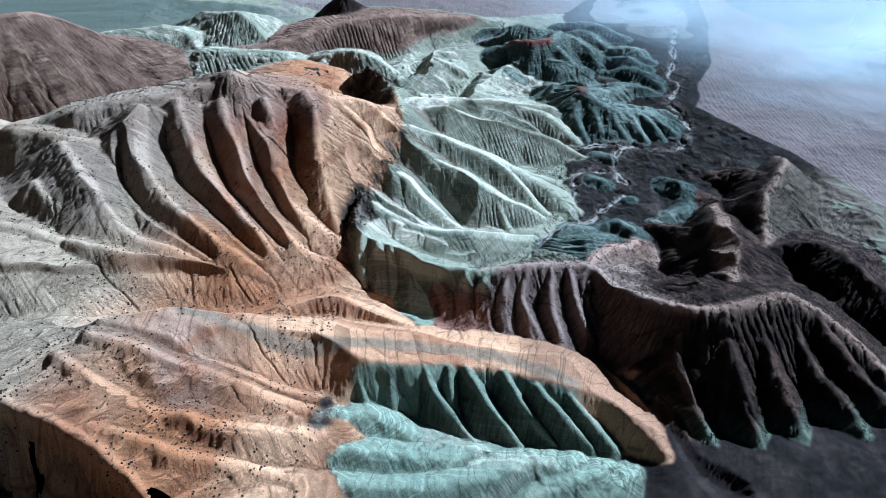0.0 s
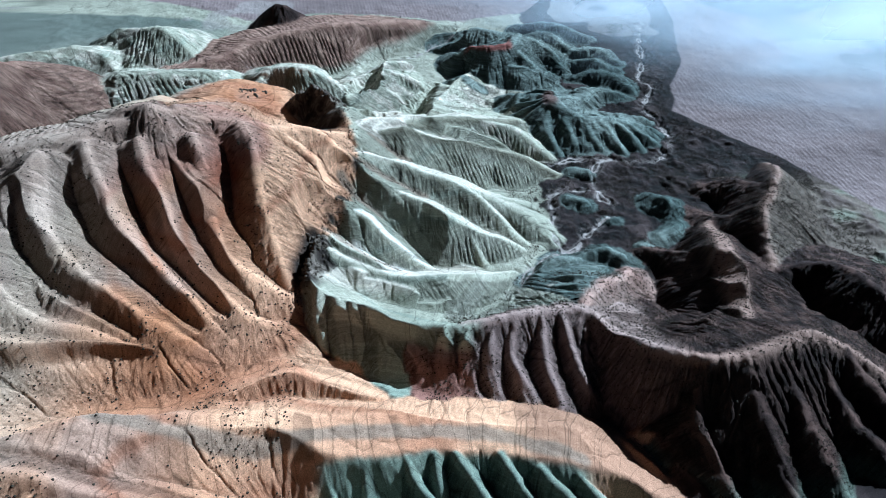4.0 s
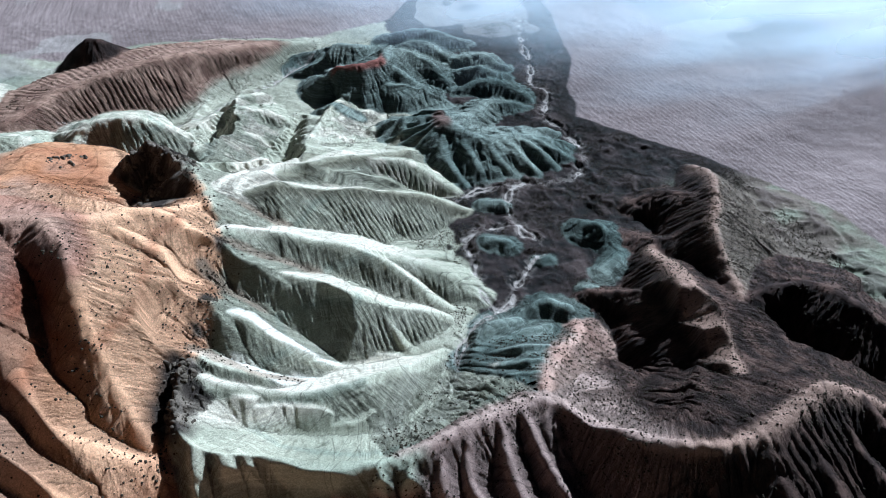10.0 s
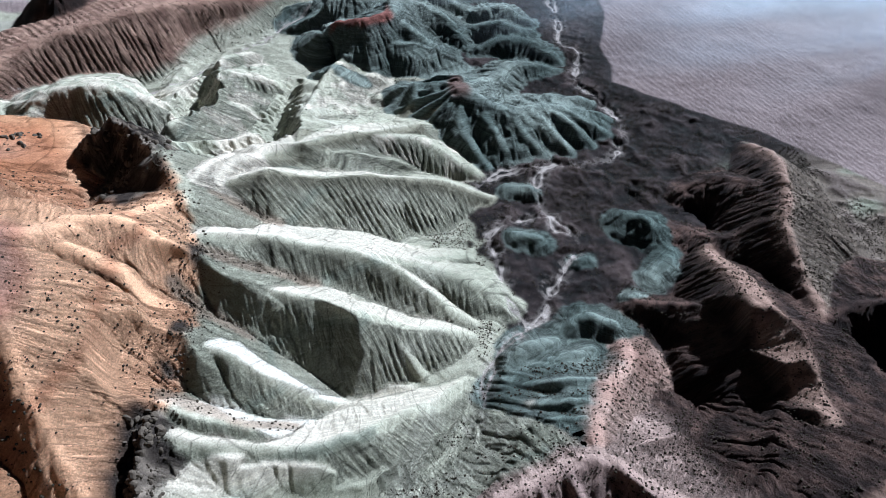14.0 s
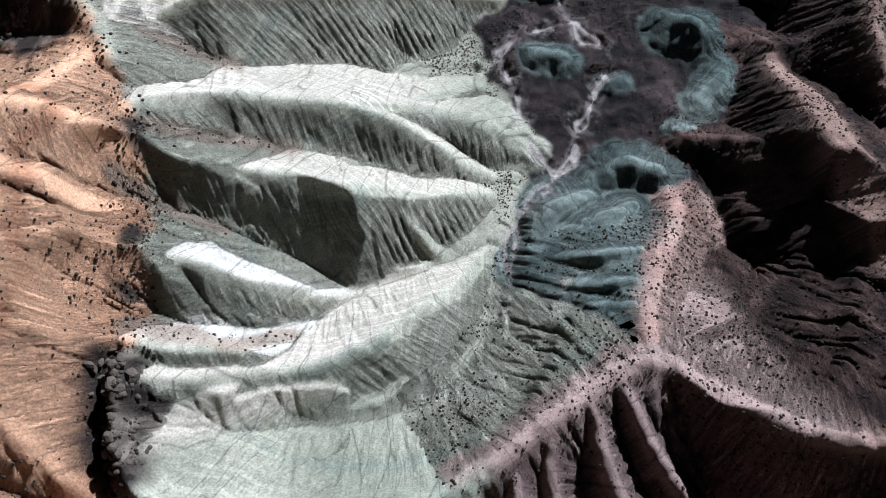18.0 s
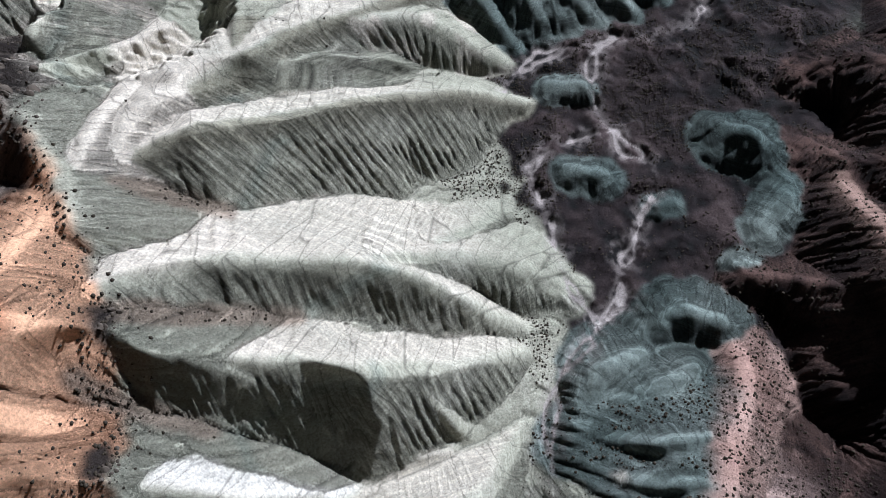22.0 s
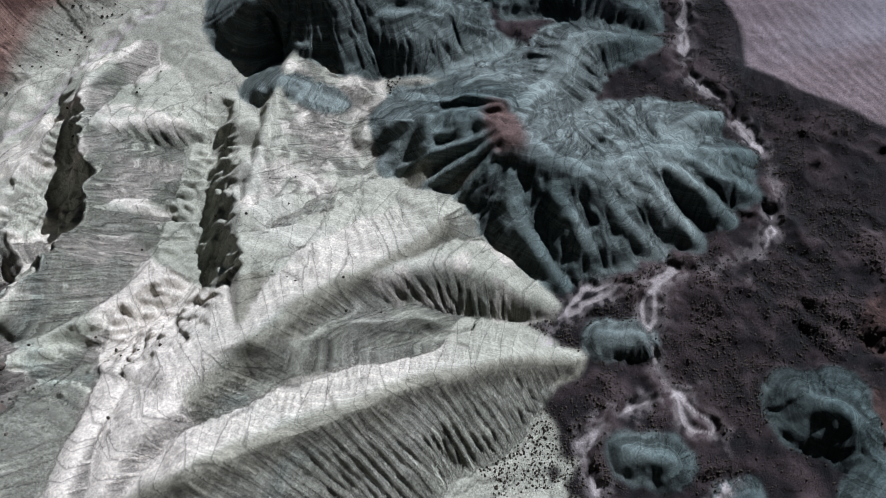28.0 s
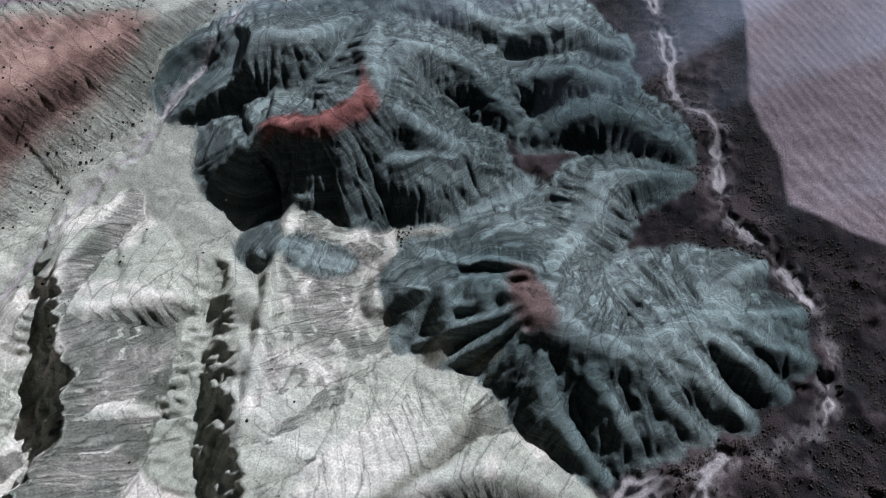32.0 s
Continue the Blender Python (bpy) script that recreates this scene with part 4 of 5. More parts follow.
            kind = blend(kind, np.array((0.27, 0.215, 0.165)), 0.8 * step(3.2, 2.0, TRACK[m] + 1.5 * (N2[m] - 0.5)))
        if r["name"] in ("orange_hill", "orange_rib", "orange_hill_top"):
            kind = blend(kind, np.array((0.29, 0.085, 0.045)), 0.85 * step(17, 4, np.hypot(x + 74, y - 296 - 0.3 * (x + 74)) + 8 * (N2[m] - 0.5)))
            kind = blend(kind, np.array((0.38, 0.29, 0.24)), 0.6 * step(62, 72, z))
        if r["name"] == "red_cap_hill":
            kind = blend(kind, np.array((0.21, 0.085, 0.07)), step(5, 3, np.abs(d) + 3 * (N2[m] - 0.5)) * step(48, 52, x) * step(84, 80, x))
        if r["name"] in ("dark_clay_hill", "dark_flute"):
            kind = blend(kind, np.array((0.11, 0.06, 0.05)), 0.85 * step(7, 4, np.hypot(x - 95, 0.6 * (y - 424)) + 4 * (N2[m] - 0.5)))
        if r["name"] == "rock_ridge":
            kind = blend(kind, pale[m], step(-35, -29, x + 5 * (N2[m] - 0.5)))
        if r["name"] == "purple_hill":
            kind = blend(kind, green[m], step(8, 4, z))
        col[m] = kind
    # tan and green patches on the plateau behind the cuesta, paler hummocks on the valley floor
    patchy = fractal(X / 22, Y / 22, 3, 321)
    plateau = blend(tone(0.17, 0.14, 0.115), tone(0.235, 0.25, 0.19), step(0.42, 0.62, patchy))
    col = blend(col, plateau, (OWNER < 0) * step(183, 195, X) * step(215, 240, Y) * step(360, 330, Y))
    col = blend(col, tone(0.085, 0.063, 0.06), FLOOR * 0.6 * step(0.5, 0.66, KNOLLS + 0.25 * (N2 - 0.5)))
    wash = blend(tone(0.26, 0.20, 0.15), tone(0.38, 0.31, 0.24), N2)
    col = blend(col, wash, step(3.2, 1.6, WASH + 2.5 * (N2 - 0.5)) * 0.85)
    for x, y, size in DARK_ROCKS:
        col = blend(col, rock, step(size * 1.4, size * 0.6, np.hypot(X - x, 0.6 * (Y - y)) + 3 * (N2 - 0.5)))
    # soils mingle along their borders
    wj = np.clip(np.arange(X.shape[0])[:, None] + np.round(5 * (fractal(X / 6, Y / 6, 3, 211) - 0.5)).astype(int), 0, X.shape[0] - 1)
    wi = np.clip(np.arange(X.shape[1])[None, :] + np.round(5 * (fractal(X / 6, Y / 6, 3, 221) - 0.5)).astype(int), 0, X.shape[1] - 1)
    col = col[wj, wi]
    for _ in range(2):
        col = (col + np.roll(col, 1, 0) + np.roll(col, 1, 1) + np.roll(col, -1, 0) + np.roll(col, -1, 1)) / 5
    col = col * (0.86 + 0.28 * N3)[..., None]
    # gully shade put into the colour: any soil darkens along the drainage lines
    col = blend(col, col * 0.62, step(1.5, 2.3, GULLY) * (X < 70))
    # plateau and fields beyond the scarp
    plain = blend(tone(0.21, 0.165, 0.162), tone(0.30, 0.24, 0.235), N1)
    plain = plain * (0.86 + 0.26 * FURROW * (0.3 + 0.7 * N2))[..., None]
    w_field = FIELD
    col = blend(col, plain, w_field)
    w_far = step(-2, 2, Y - np.interp(X, [-400, -105, -44, 30, 110, 150], [700, 575, 584, 574, 590, 640]) + 14 * (N1 - 0.5))
    col = blend(col, plain, w_far * (1 - w_field))
    patch = fractal(X / 160, Y / 110, 2, 231)
    far = step(560, 640, Y + 0.4 * np.abs(X))
    col = blend(col, tone(0.09, 0.115, 0.105), far * step(0.55, 0.6, patch) * 0.8)
    col = blend(col, tone(0.36, 0.33, 0.31), far * step(0.66, 0.69, fractal(X / 50, Y / 50, 3, 241)) * 0.6)
    # pale salt and gravel along the streams
    col = blend(col, tone(0.40, 0.36, 0.335), 0.75 * step(1.0, 0.2, STREAM + 1.2 * (N2 - 0.5)) + 0.3 * step(5, 1, STREAM + 4 * (N2 - 0.5)) * step(0.35, 0.6, N3))
    return np.clip(col, 0.012, 0.85)


COL = soil_colours()
STRATA = np.zeros(X.shape)
for index, r in enumerate(RIDGES):
    STRATA[OWNER == index] = {"teal": 0.6, "green": 0.8 if r["name"] in ("green_nose", "green_knoll") else 0.3, "pale": 0.2, "orange": 0.08, "brown": 0.1}.get(r["zone"], 0.0)
STRATA *= np.where(np.isin(OWNER, [k for k, r in enumerate(RIDGES) if r["zone"] == "teal"]), 1.0, step(0.3, 0.6, N1))


# ---- materials ----
def earth_material():
    m = bpy.data.materials.new("clay_and_scree")
    m.use_nodes = True
    n, l = m.node_tree.nodes, m.node_tree.links
    b = n["Principled BSDF"]
    b.inputs["Roughness"].default_value = 0.95
    b.inputs["Specular IOR Level"].default_value = 0.15
    at = n.new("ShaderNodeAttribute")
    at.attribute_name = "soil"
    co = n.new("ShaderNodeTexCoord")
    grain = n.new("ShaderNodeTexNoise")
    grain.inputs["Scale"].default_value, grain.inputs["Detail"].default_value, grain.inputs["Roughness"].default_value = 1.9, 9, 0.74
    l.new(co.outputs["Object"], grain.inputs["Vector"])
    ramp = n.new("ShaderNodeMapRange")
    ramp.inputs[1].default_value, ramp.inputs[2].default_value, ramp.inputs[3].default_value, ramp.inputs[4].default_value = 0.34, 0.66, 0.6, 1.32
    l.new(grain.outputs[0], ramp.inputs[0])
    # strata: thin pale beds that follow the height, where the soil carries them
    split, wave = n.new("ShaderNodeSeparateXYZ"), n.new("ShaderNodeMath")
    l.new(co.outputs["Object"], split.inputs[0])
    broad = n.new("ShaderNodeTexNoise")
    broad.inputs["Scale"].default_value, broad.inputs["Detail"].default_value = 0.02, 1.5
    l.new(co.outputs["Object"], broad.inputs["Vector"])
    wave.operation = "MULTIPLY_ADD"
    wave.inputs[1].default_value = 7.0
    l.new(broad.outputs[0], wave.inputs[0])
    l.new(split.outputs["Z"], wave.inputs[2])
    beds = n.new("ShaderNodeTexNoise")
    beds.noise_dimensions = "1D"
    beds.inputs["Scale"].default_value, beds.inputs["Detail"].default_value, beds.inputs["Roughness"].default_value = 0.75, 3, 0.7
    l.new(wave.outputs[0], beds.inputs["W"])
    bed = n.new("ShaderNodeMapRange")
    bed.inputs[1].default_value, bed.inputs[2].default_value = 0.5, 0.57
    l.new(beds.outputs[0], bed.inputs[0])
    share = n.new("ShaderNodeAttribute")
    share.attribute_name = "strata"
    amount = n.new("ShaderNodeMath")
    amount.operation = "MULTIPLY"
    l.new(bed.outputs[0], amount.inputs[0])
    l.new(share.outputs["Fac"], amount.inputs[1])
    striped = n.new("ShaderNodeMix")
    striped.data_type = "RGBA"
    bright = n.new("ShaderNodeVectorMath")
    bright.operation = "SCALE"
    bright.inputs["Scale"].default_value = 1.75
    l.new(at.outputs["Color"], bright.inputs[0])
    l.new(bright.outputs[0], striped.inputs["B"])
    l.new(amount.outputs[0], striped.inputs["Factor"])
    l.new(at.outputs["Color"], striped.inputs["A"])
    mul = n.new("ShaderNodeVectorMath")
    mul.operation = "MULTIPLY"
    l.new(striped.outputs["Result"], mul.inputs[0])
    l.new(ramp.outputs[0], mul.inputs[1])
    bump = n.new("ShaderNodeBump")
    bump.inputs["Strength"].default_value, bump.inputs["Distance"].default_value = 1.0, 0.55
    # fine rills that run straight down the slopes
    way = n.new("ShaderNodeAttribute")
    way.attribute_name = "rills"
    parts = n.new("ShaderNodeSeparateXYZ")
    l.new(way.outputs["Vector"], parts.inputs[0])
    bent = n.new("ShaderNodeMath")
    bent.operation = "MULTIPLY_ADD"
    bent.inputs[1].default_value = 1.6
    l.new(grain.outputs[0], bent.inputs[0])
    l.new(parts.outputs["X"], bent.inputs[2])
    line = n.new("ShaderNodeCombineXYZ")
    slow = n.new("ShaderNodeMath")
    slow.operation = "MULTIPLY"
    slow.inputs[1].default_value = 0.09
    l.new(parts.outputs["Y"], slow.inputs[0])
    l.new(bent.outputs[0], line.inputs["X"])
    l.new(slow.outputs[0], line.inputs["Y"])
    # thin cracks in the dry crust
    plates, seam, cracked = n.new("ShaderNodeTexVoronoi"), n.new("ShaderNodeMapRange"), n.new("ShaderNodeVectorMath")
    plates.feature = "DISTANCE_TO_EDGE"
    plates.inputs["Scale"].default_value = 0.17
    long = n.new("ShaderNodeVectorMath")
    long.operation = "MULTIPLY"
    long.inputs[1].default_value = (1.0, 1.7, 1.0)
    l.new(line.outputs[0], long.inputs[0])
    l.new(long.outputs[0], plates.inputs["Vector"])
    seam.inputs[1].default_value, seam.inputs[2].default_value, seam.inputs[3].default_value, seam.inputs[4].default_value = 0.0, 0.022, 0.5, 1.0
    l.new(plates.outputs["Distance"], seam.inputs[0])
    cracked.operation = "SCALE"
    shade, lined, worn = n.new("ShaderNodeMapRange"), n.new("ShaderNodeMix"), n.new("ShaderNodeVectorMath")
    # worn: soil colour times the painted rill shade
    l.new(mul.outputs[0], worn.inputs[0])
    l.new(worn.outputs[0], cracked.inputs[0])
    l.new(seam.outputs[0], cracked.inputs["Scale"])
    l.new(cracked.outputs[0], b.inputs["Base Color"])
    rill = n.new("ShaderNodeTexNoise")
    rill.inputs["Scale"].default_value, rill.inputs["Detail"].default_value, rill.inputs["Roughness"].default_value = 1.3, 8, 0.72
    l.new(line.outputs[0], rill.inputs["Vector"])
    deep = n.new("ShaderNodeMapRange")
    deep.inputs[1].default_value, deep.inputs[2].default_value, deep.inputs[3].default_value, deep.inputs[4].default_value = 0.3, 0.6, -1.0, 0.0
    l.new(rill.outputs[0], deep.inputs[0])
    # shade of the rills is painted in: soil colour darkened along them
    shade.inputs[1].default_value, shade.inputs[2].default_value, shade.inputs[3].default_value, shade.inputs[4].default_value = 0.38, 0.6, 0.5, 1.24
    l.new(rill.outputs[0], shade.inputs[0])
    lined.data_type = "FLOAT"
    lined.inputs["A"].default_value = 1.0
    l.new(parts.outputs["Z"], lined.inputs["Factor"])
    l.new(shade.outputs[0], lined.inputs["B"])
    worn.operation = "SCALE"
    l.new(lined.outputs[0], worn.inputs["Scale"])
    where = n.new("ShaderNodeMath")
    where.operation = "MULTIPLY"
    l.new(deep.outputs[0], where.inputs[0])
    l.new(parts.outputs["Z"], where.inputs[1])
    add = n.new("ShaderNodeMath")
    add.operation = "MULTIPLY_ADD"
    add.inputs[1].default_value = 2.8
    l.new(where.outputs[0], add.inputs[0])
    weak = n.new("ShaderNodeMath")
    weak.operation = "MULTIPLY"
    weak.inputs[1].default_value = 0.6
    l.new(grain.outputs[0], weak.inputs[0])
    l.new(weak.outputs[0], add.inputs[2])
    l.new(add.outputs[0], bump.inputs["Height"])
    l.new(bump.outputs[0], b.inputs["Normal"])
    return m


EARTH = earth_material()

# ---- the sheet, cut along the gullies into ground and ridges ----
ROWSN, COLSN = X.shape
SLOPE = np.hypot(np.gradient(H, axis=1) / np.gradient(X, axis=1), np.gradient(H, axis=0) / np.gradient(Y, axis=0))
# rill bump and painted rill shade, weaker on sunlit green and pale sides
DIP = np.where((SIDE > 0) & np.isin(OWNER, [k for k, r in enumerate(RIDGES) if r["zone"] in ("green", "pale")]), 0.12, 1.0)
DIP[np.isin(OWNER, [k for k, r in enumerate(RIDGES) if r["zone"] == "orange"])] = 0.5
DIP[np.isin(OWNER, [k for k, r in enumerate(RIDGES) if r["name"] == "track_mesa"])] = 0.2
SLANT = np.isin(OWNER, [k for k, r in enumerate(RIDGES) if r["zone"] in ("teal", "orange", "brown")]) * 0.25
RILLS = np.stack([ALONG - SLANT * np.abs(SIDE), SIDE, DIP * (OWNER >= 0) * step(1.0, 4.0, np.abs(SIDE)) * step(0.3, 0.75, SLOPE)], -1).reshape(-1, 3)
VERTS = np.stack([X, Y, H], -1).reshape(-1, 3)
du = np.gradient(VERTS.reshape(ROWSN, COLSN, 3), axis=1)
dv = np.gradient(VERTS.reshape(ROWSN, COLSN, 3), axis=0)
NORMALS = np.cross(du, dv).reshape(-1, 3)
NORMALS /= np.linalg.norm(NORMALS, axis=1)[:, None]
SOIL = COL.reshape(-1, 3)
idx = np.arange(ROWSN * COLSN).reshape(ROWSN, COLSN)
QUADS = np.stack([idx[:-1, :-1], idx[:-1, 1:], idx[1:, 1:], idx[1:, :-1]], -1).reshape(-1, 4)
QOWN = OWNER[:-1, :-1].reshape(-1)


def sheet(name, quads):
    used, flat = np.unique(quads, return_inverse=True)
    flat = flat.reshape(-1).astype(np.int32)
    me = bpy.data.meshes.new(name)
    me.vertices.add(len(used))
    me.vertices.foreach_set("co", VERTS[used].astype(np.float32).reshape(-1))
    me.loops.add(len(flat))
    me.loops.foreach_set("vertex_index", flat)
    me.polygons.add(len(quads))
    me.polygons.foreach_set("loop_start", np.arange(0, len(flat), 4, dtype=np.int32))
    me.update(calc_edges=True)
    me.polygons.foreach_set("use_smooth", np.ones(len(quads), bool))
    at = me.color_attributes.new("soil", "FLOAT_COLOR", "POINT")
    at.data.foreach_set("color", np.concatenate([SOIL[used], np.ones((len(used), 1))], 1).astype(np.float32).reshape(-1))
    at = me.attributes.new("rills", "FLOAT_VECTOR", "POINT")
    at.data.foreach_set("vector", RILLS[used].astype(np.float32).reshape(-1))
    at = me.attributes.new("strata", "FLOAT", "POINT")
    at.data.foreach_set("value", STRATA.reshape(-1)[used].astype(np.float32))
    me.normals_split_custom_set_from_vertices(NORMALS[used].astype(np.float32))
    me.materials.append(EARTH)
    return new(name, me)


tagged(sheet("ground", QUADS[QOWN < 0]), "scrubby dry valley floor and slopes of bare earth", "ground", kind="structure")
MADE = {}
for index, r in enumerate(RIDGES):
    quads = QUADS[QOWN == index]
    if len(quads) > 40:
        ob = sheet(r["name"], quads)
        MADE[index] = ob
        if r["whole"] in MADE:
            ob.parent = MADE[r["whole"]]
            tagged(ob, r["label"])
        else:
            tagged(ob, r["label"], "hill" if "hill" in r["name"] else "ridge", "badland ridges")


# ---- sampling of the relief, for things that stand on it ----
def ground_at(x, y):
    i = np.clip(np.searchsorted(gx, x) - 1, 0, COLSN - 2)
    j = np.clip(np.searchsorted(gy, y) - 1, 0, ROWSN - 2)
    u, v = (x - gx[i]) / (gx[i + 1] - gx[i]), (y - gy[j]) / (gy[j + 1] - gy[j])
    return (H[j, i] * (1 - u) + H[j, i + 1] * u) * (1 - v) + (H[j + 1, i] * (1 - u) + H[j + 1, i + 1] * u) * v


def nearest_cell(x, y):
    return np.clip(np.searchsorted(gy, y), 0, ROWSN - 1), np.clip(np.searchsorted(gx, x), 0, COLSN - 1)


def plain_material(name, dark, light, rough=0.95, scale=1.5):
    m = bpy.data.materials.new(name)
    m.use_nodes = True
    n, l = m.node_tree.nodes, m.node_tree.links
    b = n["Principled BSDF"]
    b.inputs["Roughness"].default_value, b.inputs["Specular IOR Level"].default_value = rough, 0.1
    co, tex, mix = n.new("ShaderNodeTexCoord"), n.new("ShaderNodeTexNoise"), n.new("ShaderNodeMix")
    tex.inputs["Scale"].default_value, tex.inputs["Detail"].default_value = scale, 7
    mix.data_type = "RGBA"
    mix.inputs["A"].default_value, mix.inputs["B"].default_value = (*dark, 1), (*light, 1)
    l.new(co.outputs["Object"], tex.inputs["Vector"])
    l.new(tex.outputs[0], mix.inputs["Factor"])
    l.new(mix.outputs["Result"], b.inputs["Base Color"])
    bump = n.new("ShaderNodeBump")
    bump.inputs["Strength"].default_value, bump.inputs["Distance"].default_value = 0.8, 0.2
    l.new(tex.outputs[0], bump.inputs["Height"])
    l.new(bump.outputs[0], b.inputs["Normal"])
    return m


# ---- scrub: low dry bushes, too many to count ----
def icosahedron():
    bm = bmesh.new()
    bmesh.ops.create_icosphere(bm, subdivisions=1, radius=1.0)
    v = np.array([p.co[:] for p in bm.verts])
    f = np.array([[p.index for p in t.verts] for t in bm.faces])
    bm.free()
    return v, f


ICO_V, ICO_F = icosahedron()
rng = np.random.default_rng(11)


def bushes(name, label, x, y, size, material):
    n = len(x)
    z = ground_at(x, y)
    turn = rng.random(n) * 6.283
    lump = 1 + 0.6 * (rng.random((n, len(ICO_V))) - 0.5)
    v = ICO_V[None] * lump[..., None] * size[:, None, None] * np.array((1, 1, 0.62))
    c, s = np.cos(turn)[:, None], np.sin(turn)[:, None]
    p = np.stack([v[..., 0] * c - v[..., 1] * s + x[:, None], v[..., 0] * s + v[..., 1] * c + y[:, None], v[..., 2] + (z + 0.28 * size)[:, None]], -1)
    f = (ICO_F[None] + (np.arange(n) * len(ICO_V))[:, None, None]).reshape(-1, 3).astype(np.int32)
    me = bpy.data.meshes.new(name)
    me.vertices.add(p.shape[0] * p.shape[1])
    me.vertices.foreach_set("co", p.astype(np.float32).reshape(-1))
    me.loops.add(f.size)
    me.loops.foreach_set("vertex_index", f.reshape(-1))
    me.polygons.add(len(f))
    me.polygons.foreach_set("loop_start", np.arange(0, f.size, 3, dtype=np.int32))
    me.update(calc_edges=True)
    me.materials.append(material)
    return tagged(new(name, me), label, "shrubs", kind="stuff")


def scatter(count, x0, x1, y0, y1, weight):
    """Places drawn at random and kept by a weight from 0 to 1."""
    x, y = x0 + (x1 - x0) * rng.random(count), y0 + (y1 - y0) * rng.random(count)
    j, i = nearest_cell(x, y)
    keep = rng.random(count) < weight(x, y, j, i)
    return x[keep], y[keep]


ZONE = np.array([dict(green=0, orange=1, purple=2, teal=3, pale=4, brown=5, red=6, rock=7)[r["zone"]] for r in RIDGES] + [8])[OWNER]
CLUMP = fractal(X / 12, Y / 12, 3, 161)
contact_y, contact_x = [100, 150, 240, 262, 280, 300, 325, 350, 372, 395], [-46, -42, -48, -40, -33, -27, -22, -25, -30, -60]
SCRUB = plain_material("dry_scrub", (0.02, 0.017, 0.013), (0.07, 0.058, 0.042))


def on_orange(x, y, j, i):
    near = np.exp(-((x - np.interp(y, contact_y, contact_x) + 1) / 4.0) ** 2) * (y > 238)
    near = near + 0.5 * (WASH[j, i] < 2.5)
    high = (ZONE[j, i] == 1) * (0.05 + 0.45 * step(0.5, 0.68, CLUMP[j, i]))
    return np.clip(0.7 * near + high * (x < np.interp(y, contact_y, contact_x)), 0, 1)


x, y = scatter(60000, -220, 5, 95, 390, on_orange)
bushes("scrub_on_orange_slopes", "dark dry bushes scattered over orange slopes", x, y, 0.15 + 0.33 * rng.random(len(x)) ** 2, SCRUB)
x, y = scatter(70000, 0, 240, 130, 350, lambda x, y, j, i: ((ZONE[j, i] == 2) | (ZONE[j, i] == 6)) * (0.12 + 0.6 * step(0.4, 0.7, CLUMP[j, i])))
bushes("scrub_on_purple_ridges", "dark dry bushes dotted over purple scree", x, y, 0.13 + 0.3 * rng.random(len(x)) ** 2, SCRUB)
x, y = scatter(150000, 55, 230, 215, 560, lambda x, y, j, i: (ZONE[j, i] == 8) * (STREAM[j, i] > 1.8) * (FIELD[j, i] < 0.3) * (0.1 + 0.9 * step(0.42, 0.62, CLUMP[j, i])))
bushes("scrub_on_valley_floor", "low dark scrub on the valley floor", x, y, 0.11 + 0.24 * rng.random(len(x)) ** 2, SCRUB)
x, y = scatter(16000, -160, 60, 380, 600, lambda x, y, j, i: np.where(ZONE[j, i] == 7, 0.8, np.where(ZONE[j, i] == 5, 0.35, 0.03)) * (0.2 + 0.8 * step(0.4, 0.7, CLUMP[j, i])))
bushes("scrub_on_far_hills", "dark scrub on rocks and brown hills", x, y, 0.15 + 0.35 * rng.random(len(x)) ** 2, SCRUB)


# ---- dark rock outcrops at the heads of the ridges ----
ROCKS = plain_material("weathered_rock", (0.03, 0.026, 0.022), (0.15, 0.125, 0.10), 0.9, 0.8)


def boulder_mesh(seed):
    gen = np.random.default_rng(seed)
    bm = bmesh.new()
    bmesh.ops.create_icosphere(bm, subdivisions=2, radius=1.0)
    axes = gen.normal(size=(5, 3))
    axes /= np.linalg.norm(axes, axis=1)[:, None]
    for p in bm.verts:
        d = np.array(p.co[:])
        cutoff = min([1.0] + [0.62 / max(0.2, float(a @ d)) for a in axes if a @ d > 0.55])
        p.co = p.co * cutoff * (1 + 0.12 * (noise.noise(p.co * 2.3 + Vector((seed * 3.1, 0, 0)))))
    me = bpy.data.meshes.new("boulder")
    bm.to_mesh(me)
    bm.free()
    me.materials.append(ROCKS)
    return me


BOULDERS = [boulder_mesh(k) for k in range(5)]


def outcrop(x, y, spread, count, size, label):
    base = tagged(new("rock_outcrop"), label, "rocks", "rock outcrops")
    base.location = (x, y, float(ground_at(np.array([x]), np.array([y]))[0]))
    for k in range(count):
        a, r = rng.random() * 6.283, spread * rng.random() ** 0.7
        px, py = x + r * math.cos(a), y + 1.5 * r * math.sin(a)
        sz = size * (0.2 + 0.55 * rng.random() ** 2)
        pz = float(ground_at(np.array([px]), np.array([py]))[0])
        ob = new("boulder", BOULDERS[k % 5])
        ob.parent = base
        ob.matrix_local = Matrix.Translation((px - x, py - y, pz - 0.1 * sz - base.location.z)) @ Euler((rng.random(), rng.random(), rng.random() * 6.3)).to_matrix().to_4x4() @ Matrix.Diagonal((sz, sz * (0.7 + 0.5 * rng.random()), sz * (0.6 + 0.6 * rng.random()), 1))


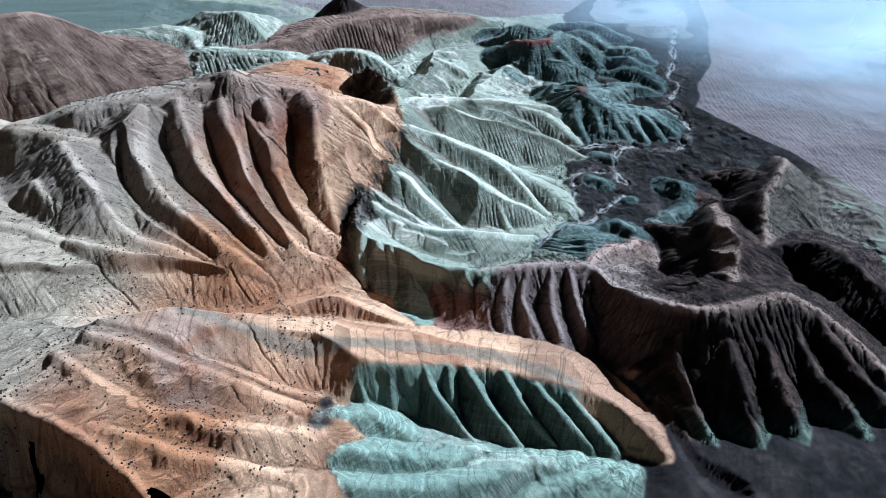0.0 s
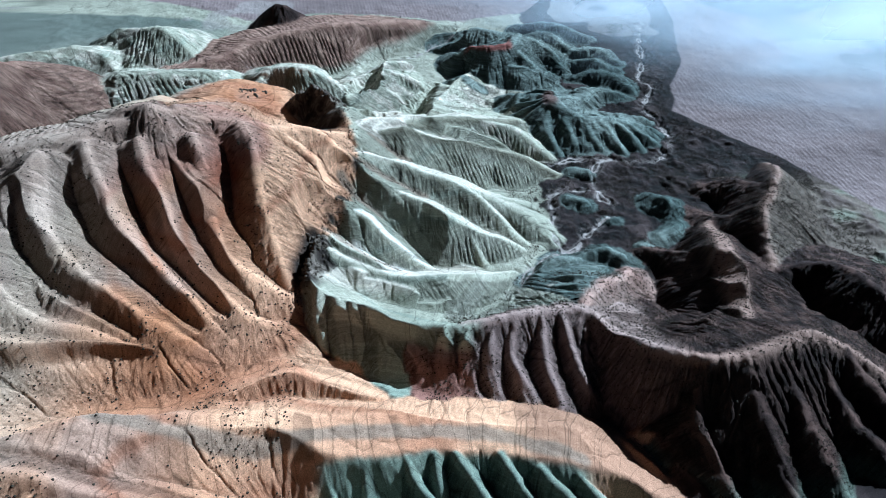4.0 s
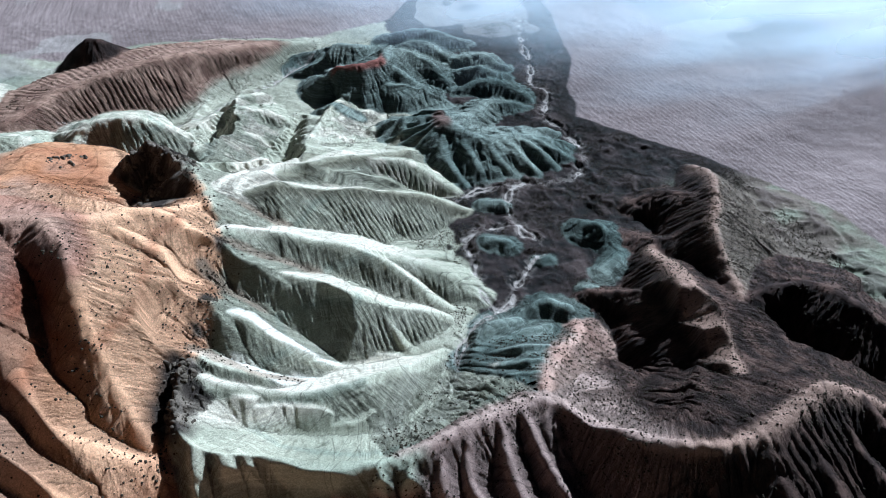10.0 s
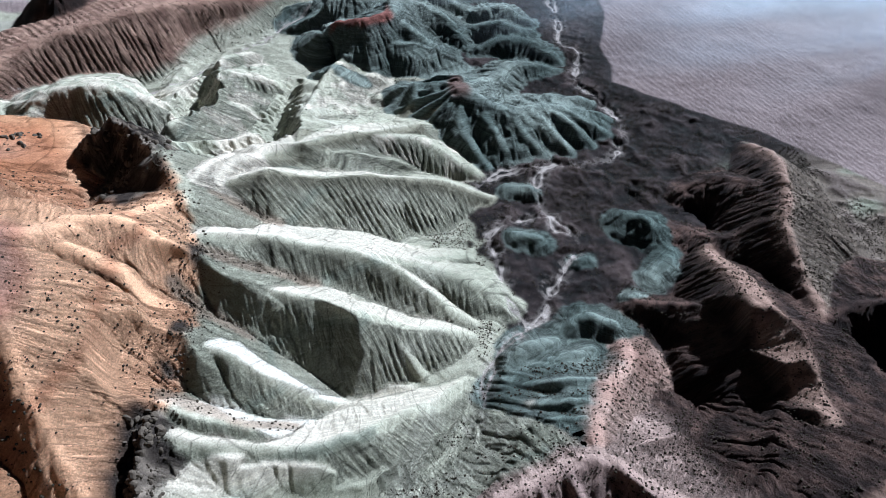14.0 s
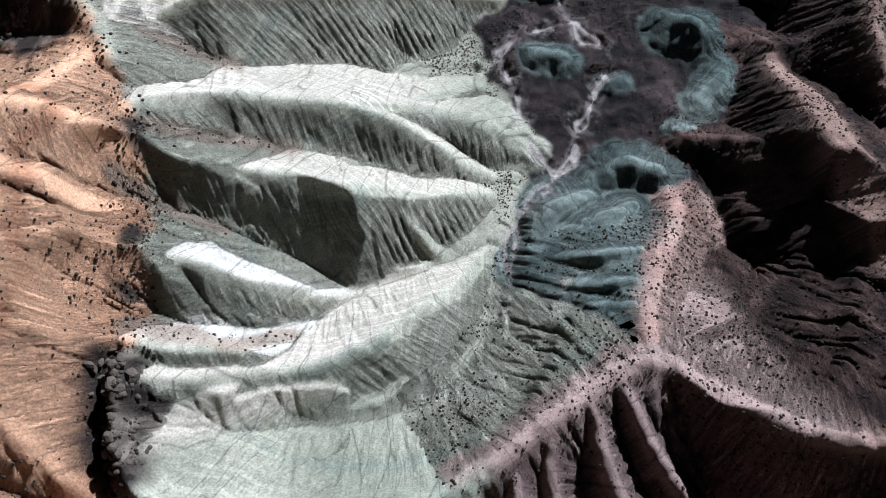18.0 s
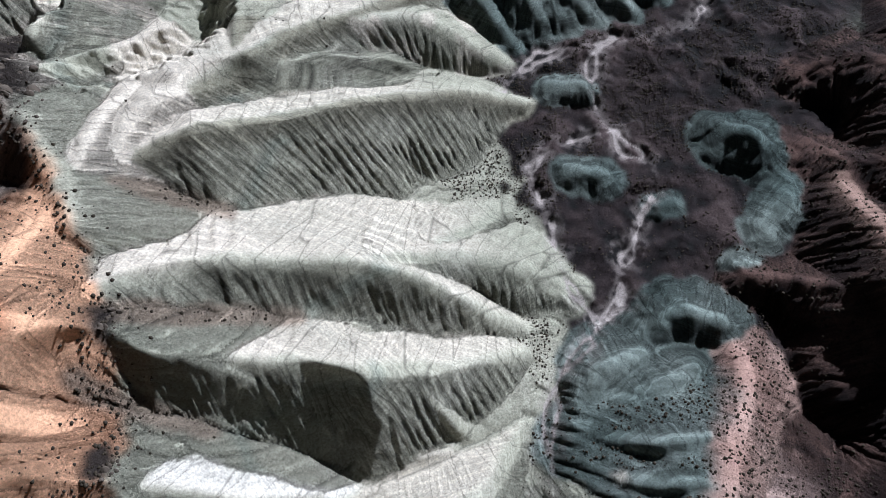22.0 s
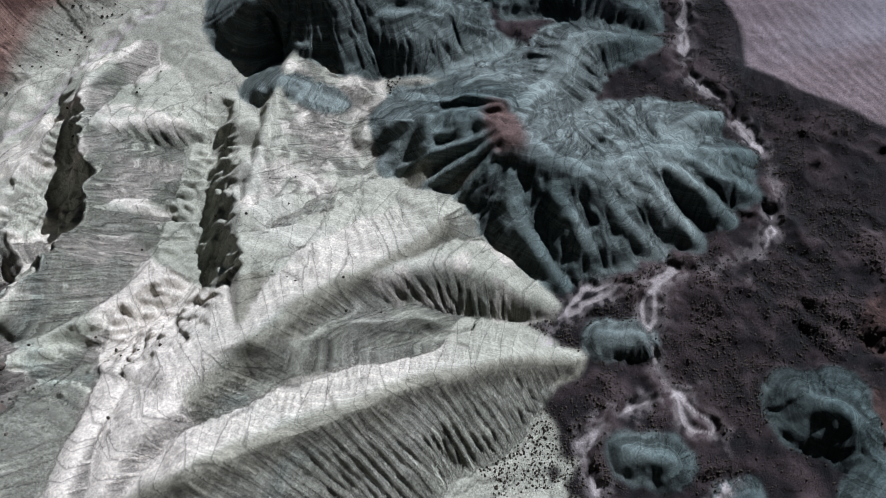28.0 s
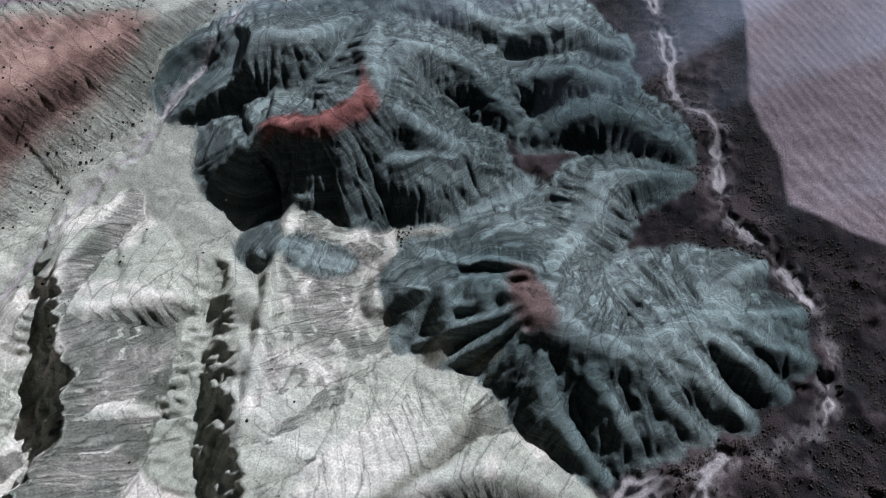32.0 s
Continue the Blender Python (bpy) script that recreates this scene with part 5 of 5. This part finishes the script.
for x, y, spread, count, size in ((-40, 269, 4.5, 60, 2.2), (-42, 258, 5, 60, 1.8), (-27, 297, 2.5, 16, 1.2), (-31, 288, 2, 10, 0.9), (-22.5, 322, 3, 18, 1.2), (-47, 405, 9, 46, 2.2), (-37, 393, 8, 46, 2.2), (-30, 378, 5, 24, 1.3), (-48, 379, 7, 46, 2.2), (-84, 415, 8, 34, 2.0), (-45, 146, 3, 14, 1.0)):
    outcrop(x, y, spread, count, size, "dark weathered rocks at the head of a ridge")


# ---- distance haze, imitated by thin upright veils added over the far plain ----
def haze_material():
    m = bpy.data.materials.new("haze_veil")
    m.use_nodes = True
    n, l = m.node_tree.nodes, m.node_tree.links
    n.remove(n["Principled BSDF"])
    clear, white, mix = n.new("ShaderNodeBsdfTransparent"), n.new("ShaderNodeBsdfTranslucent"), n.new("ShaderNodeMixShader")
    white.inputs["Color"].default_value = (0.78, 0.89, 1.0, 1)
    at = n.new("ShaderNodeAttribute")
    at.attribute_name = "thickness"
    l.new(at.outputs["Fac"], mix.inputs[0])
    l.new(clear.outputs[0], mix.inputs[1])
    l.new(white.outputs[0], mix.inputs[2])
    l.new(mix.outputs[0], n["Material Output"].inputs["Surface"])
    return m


HAZE = haze_material()


def veil(y0, most, seed, top):
    """One upright veil across the valley, thickest at mid height and fading to nothing at its foot, top and ends."""
    xs = np.concatenate([np.arange(-160, 600, 12.0), stretched(600, 3500, 20, 1.8)])
    zs = top * np.linspace(0.0, 1.0, 14) ** 1.4 - 6
    vx, vz = np.meshgrid(xs, zs)
    cloud = fractal(vx / 90, vz / 60 + y0 / 70, 4, seed)
    vy = y0 + 10 * np.sin(vx / 70 + y0)
    # veils reach further left with distance, so the imitated haze builds up
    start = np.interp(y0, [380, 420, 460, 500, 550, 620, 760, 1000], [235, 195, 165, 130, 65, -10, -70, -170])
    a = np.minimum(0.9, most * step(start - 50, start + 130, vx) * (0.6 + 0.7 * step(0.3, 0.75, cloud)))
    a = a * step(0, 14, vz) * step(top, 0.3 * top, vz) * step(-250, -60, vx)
    k = np.arange(vx.size).reshape(vx.shape)
    q = np.stack([k[:-1, :-1], k[:-1, 1:], k[1:, 1:], k[1:, :-1]], -1).reshape(-1, 4)
    q = q[a.reshape(-1)[q].max(1) > 0.003]
    used, flat = np.unique(q, return_inverse=True)
    co = np.stack([vx, vy, vz], -1).reshape(-1, 3)[used]
    me = bpy.data.meshes.new("mist")
    me.from_pydata(co.tolist(), [], flat.reshape(-1, 4).tolist())
    at = me.attributes.new("thickness", "FLOAT", "POINT")
    at.data.foreach_set("value", a.reshape(-1)[used].astype(np.float32))
    me.polygons.foreach_set("use_smooth", np.ones(len(me.polygons), bool))
    me.materials.append(HAZE)
    tagged(new("mist", me), "translucent veil imitating bluish haze over the far plain", "mist", kind="stuff")


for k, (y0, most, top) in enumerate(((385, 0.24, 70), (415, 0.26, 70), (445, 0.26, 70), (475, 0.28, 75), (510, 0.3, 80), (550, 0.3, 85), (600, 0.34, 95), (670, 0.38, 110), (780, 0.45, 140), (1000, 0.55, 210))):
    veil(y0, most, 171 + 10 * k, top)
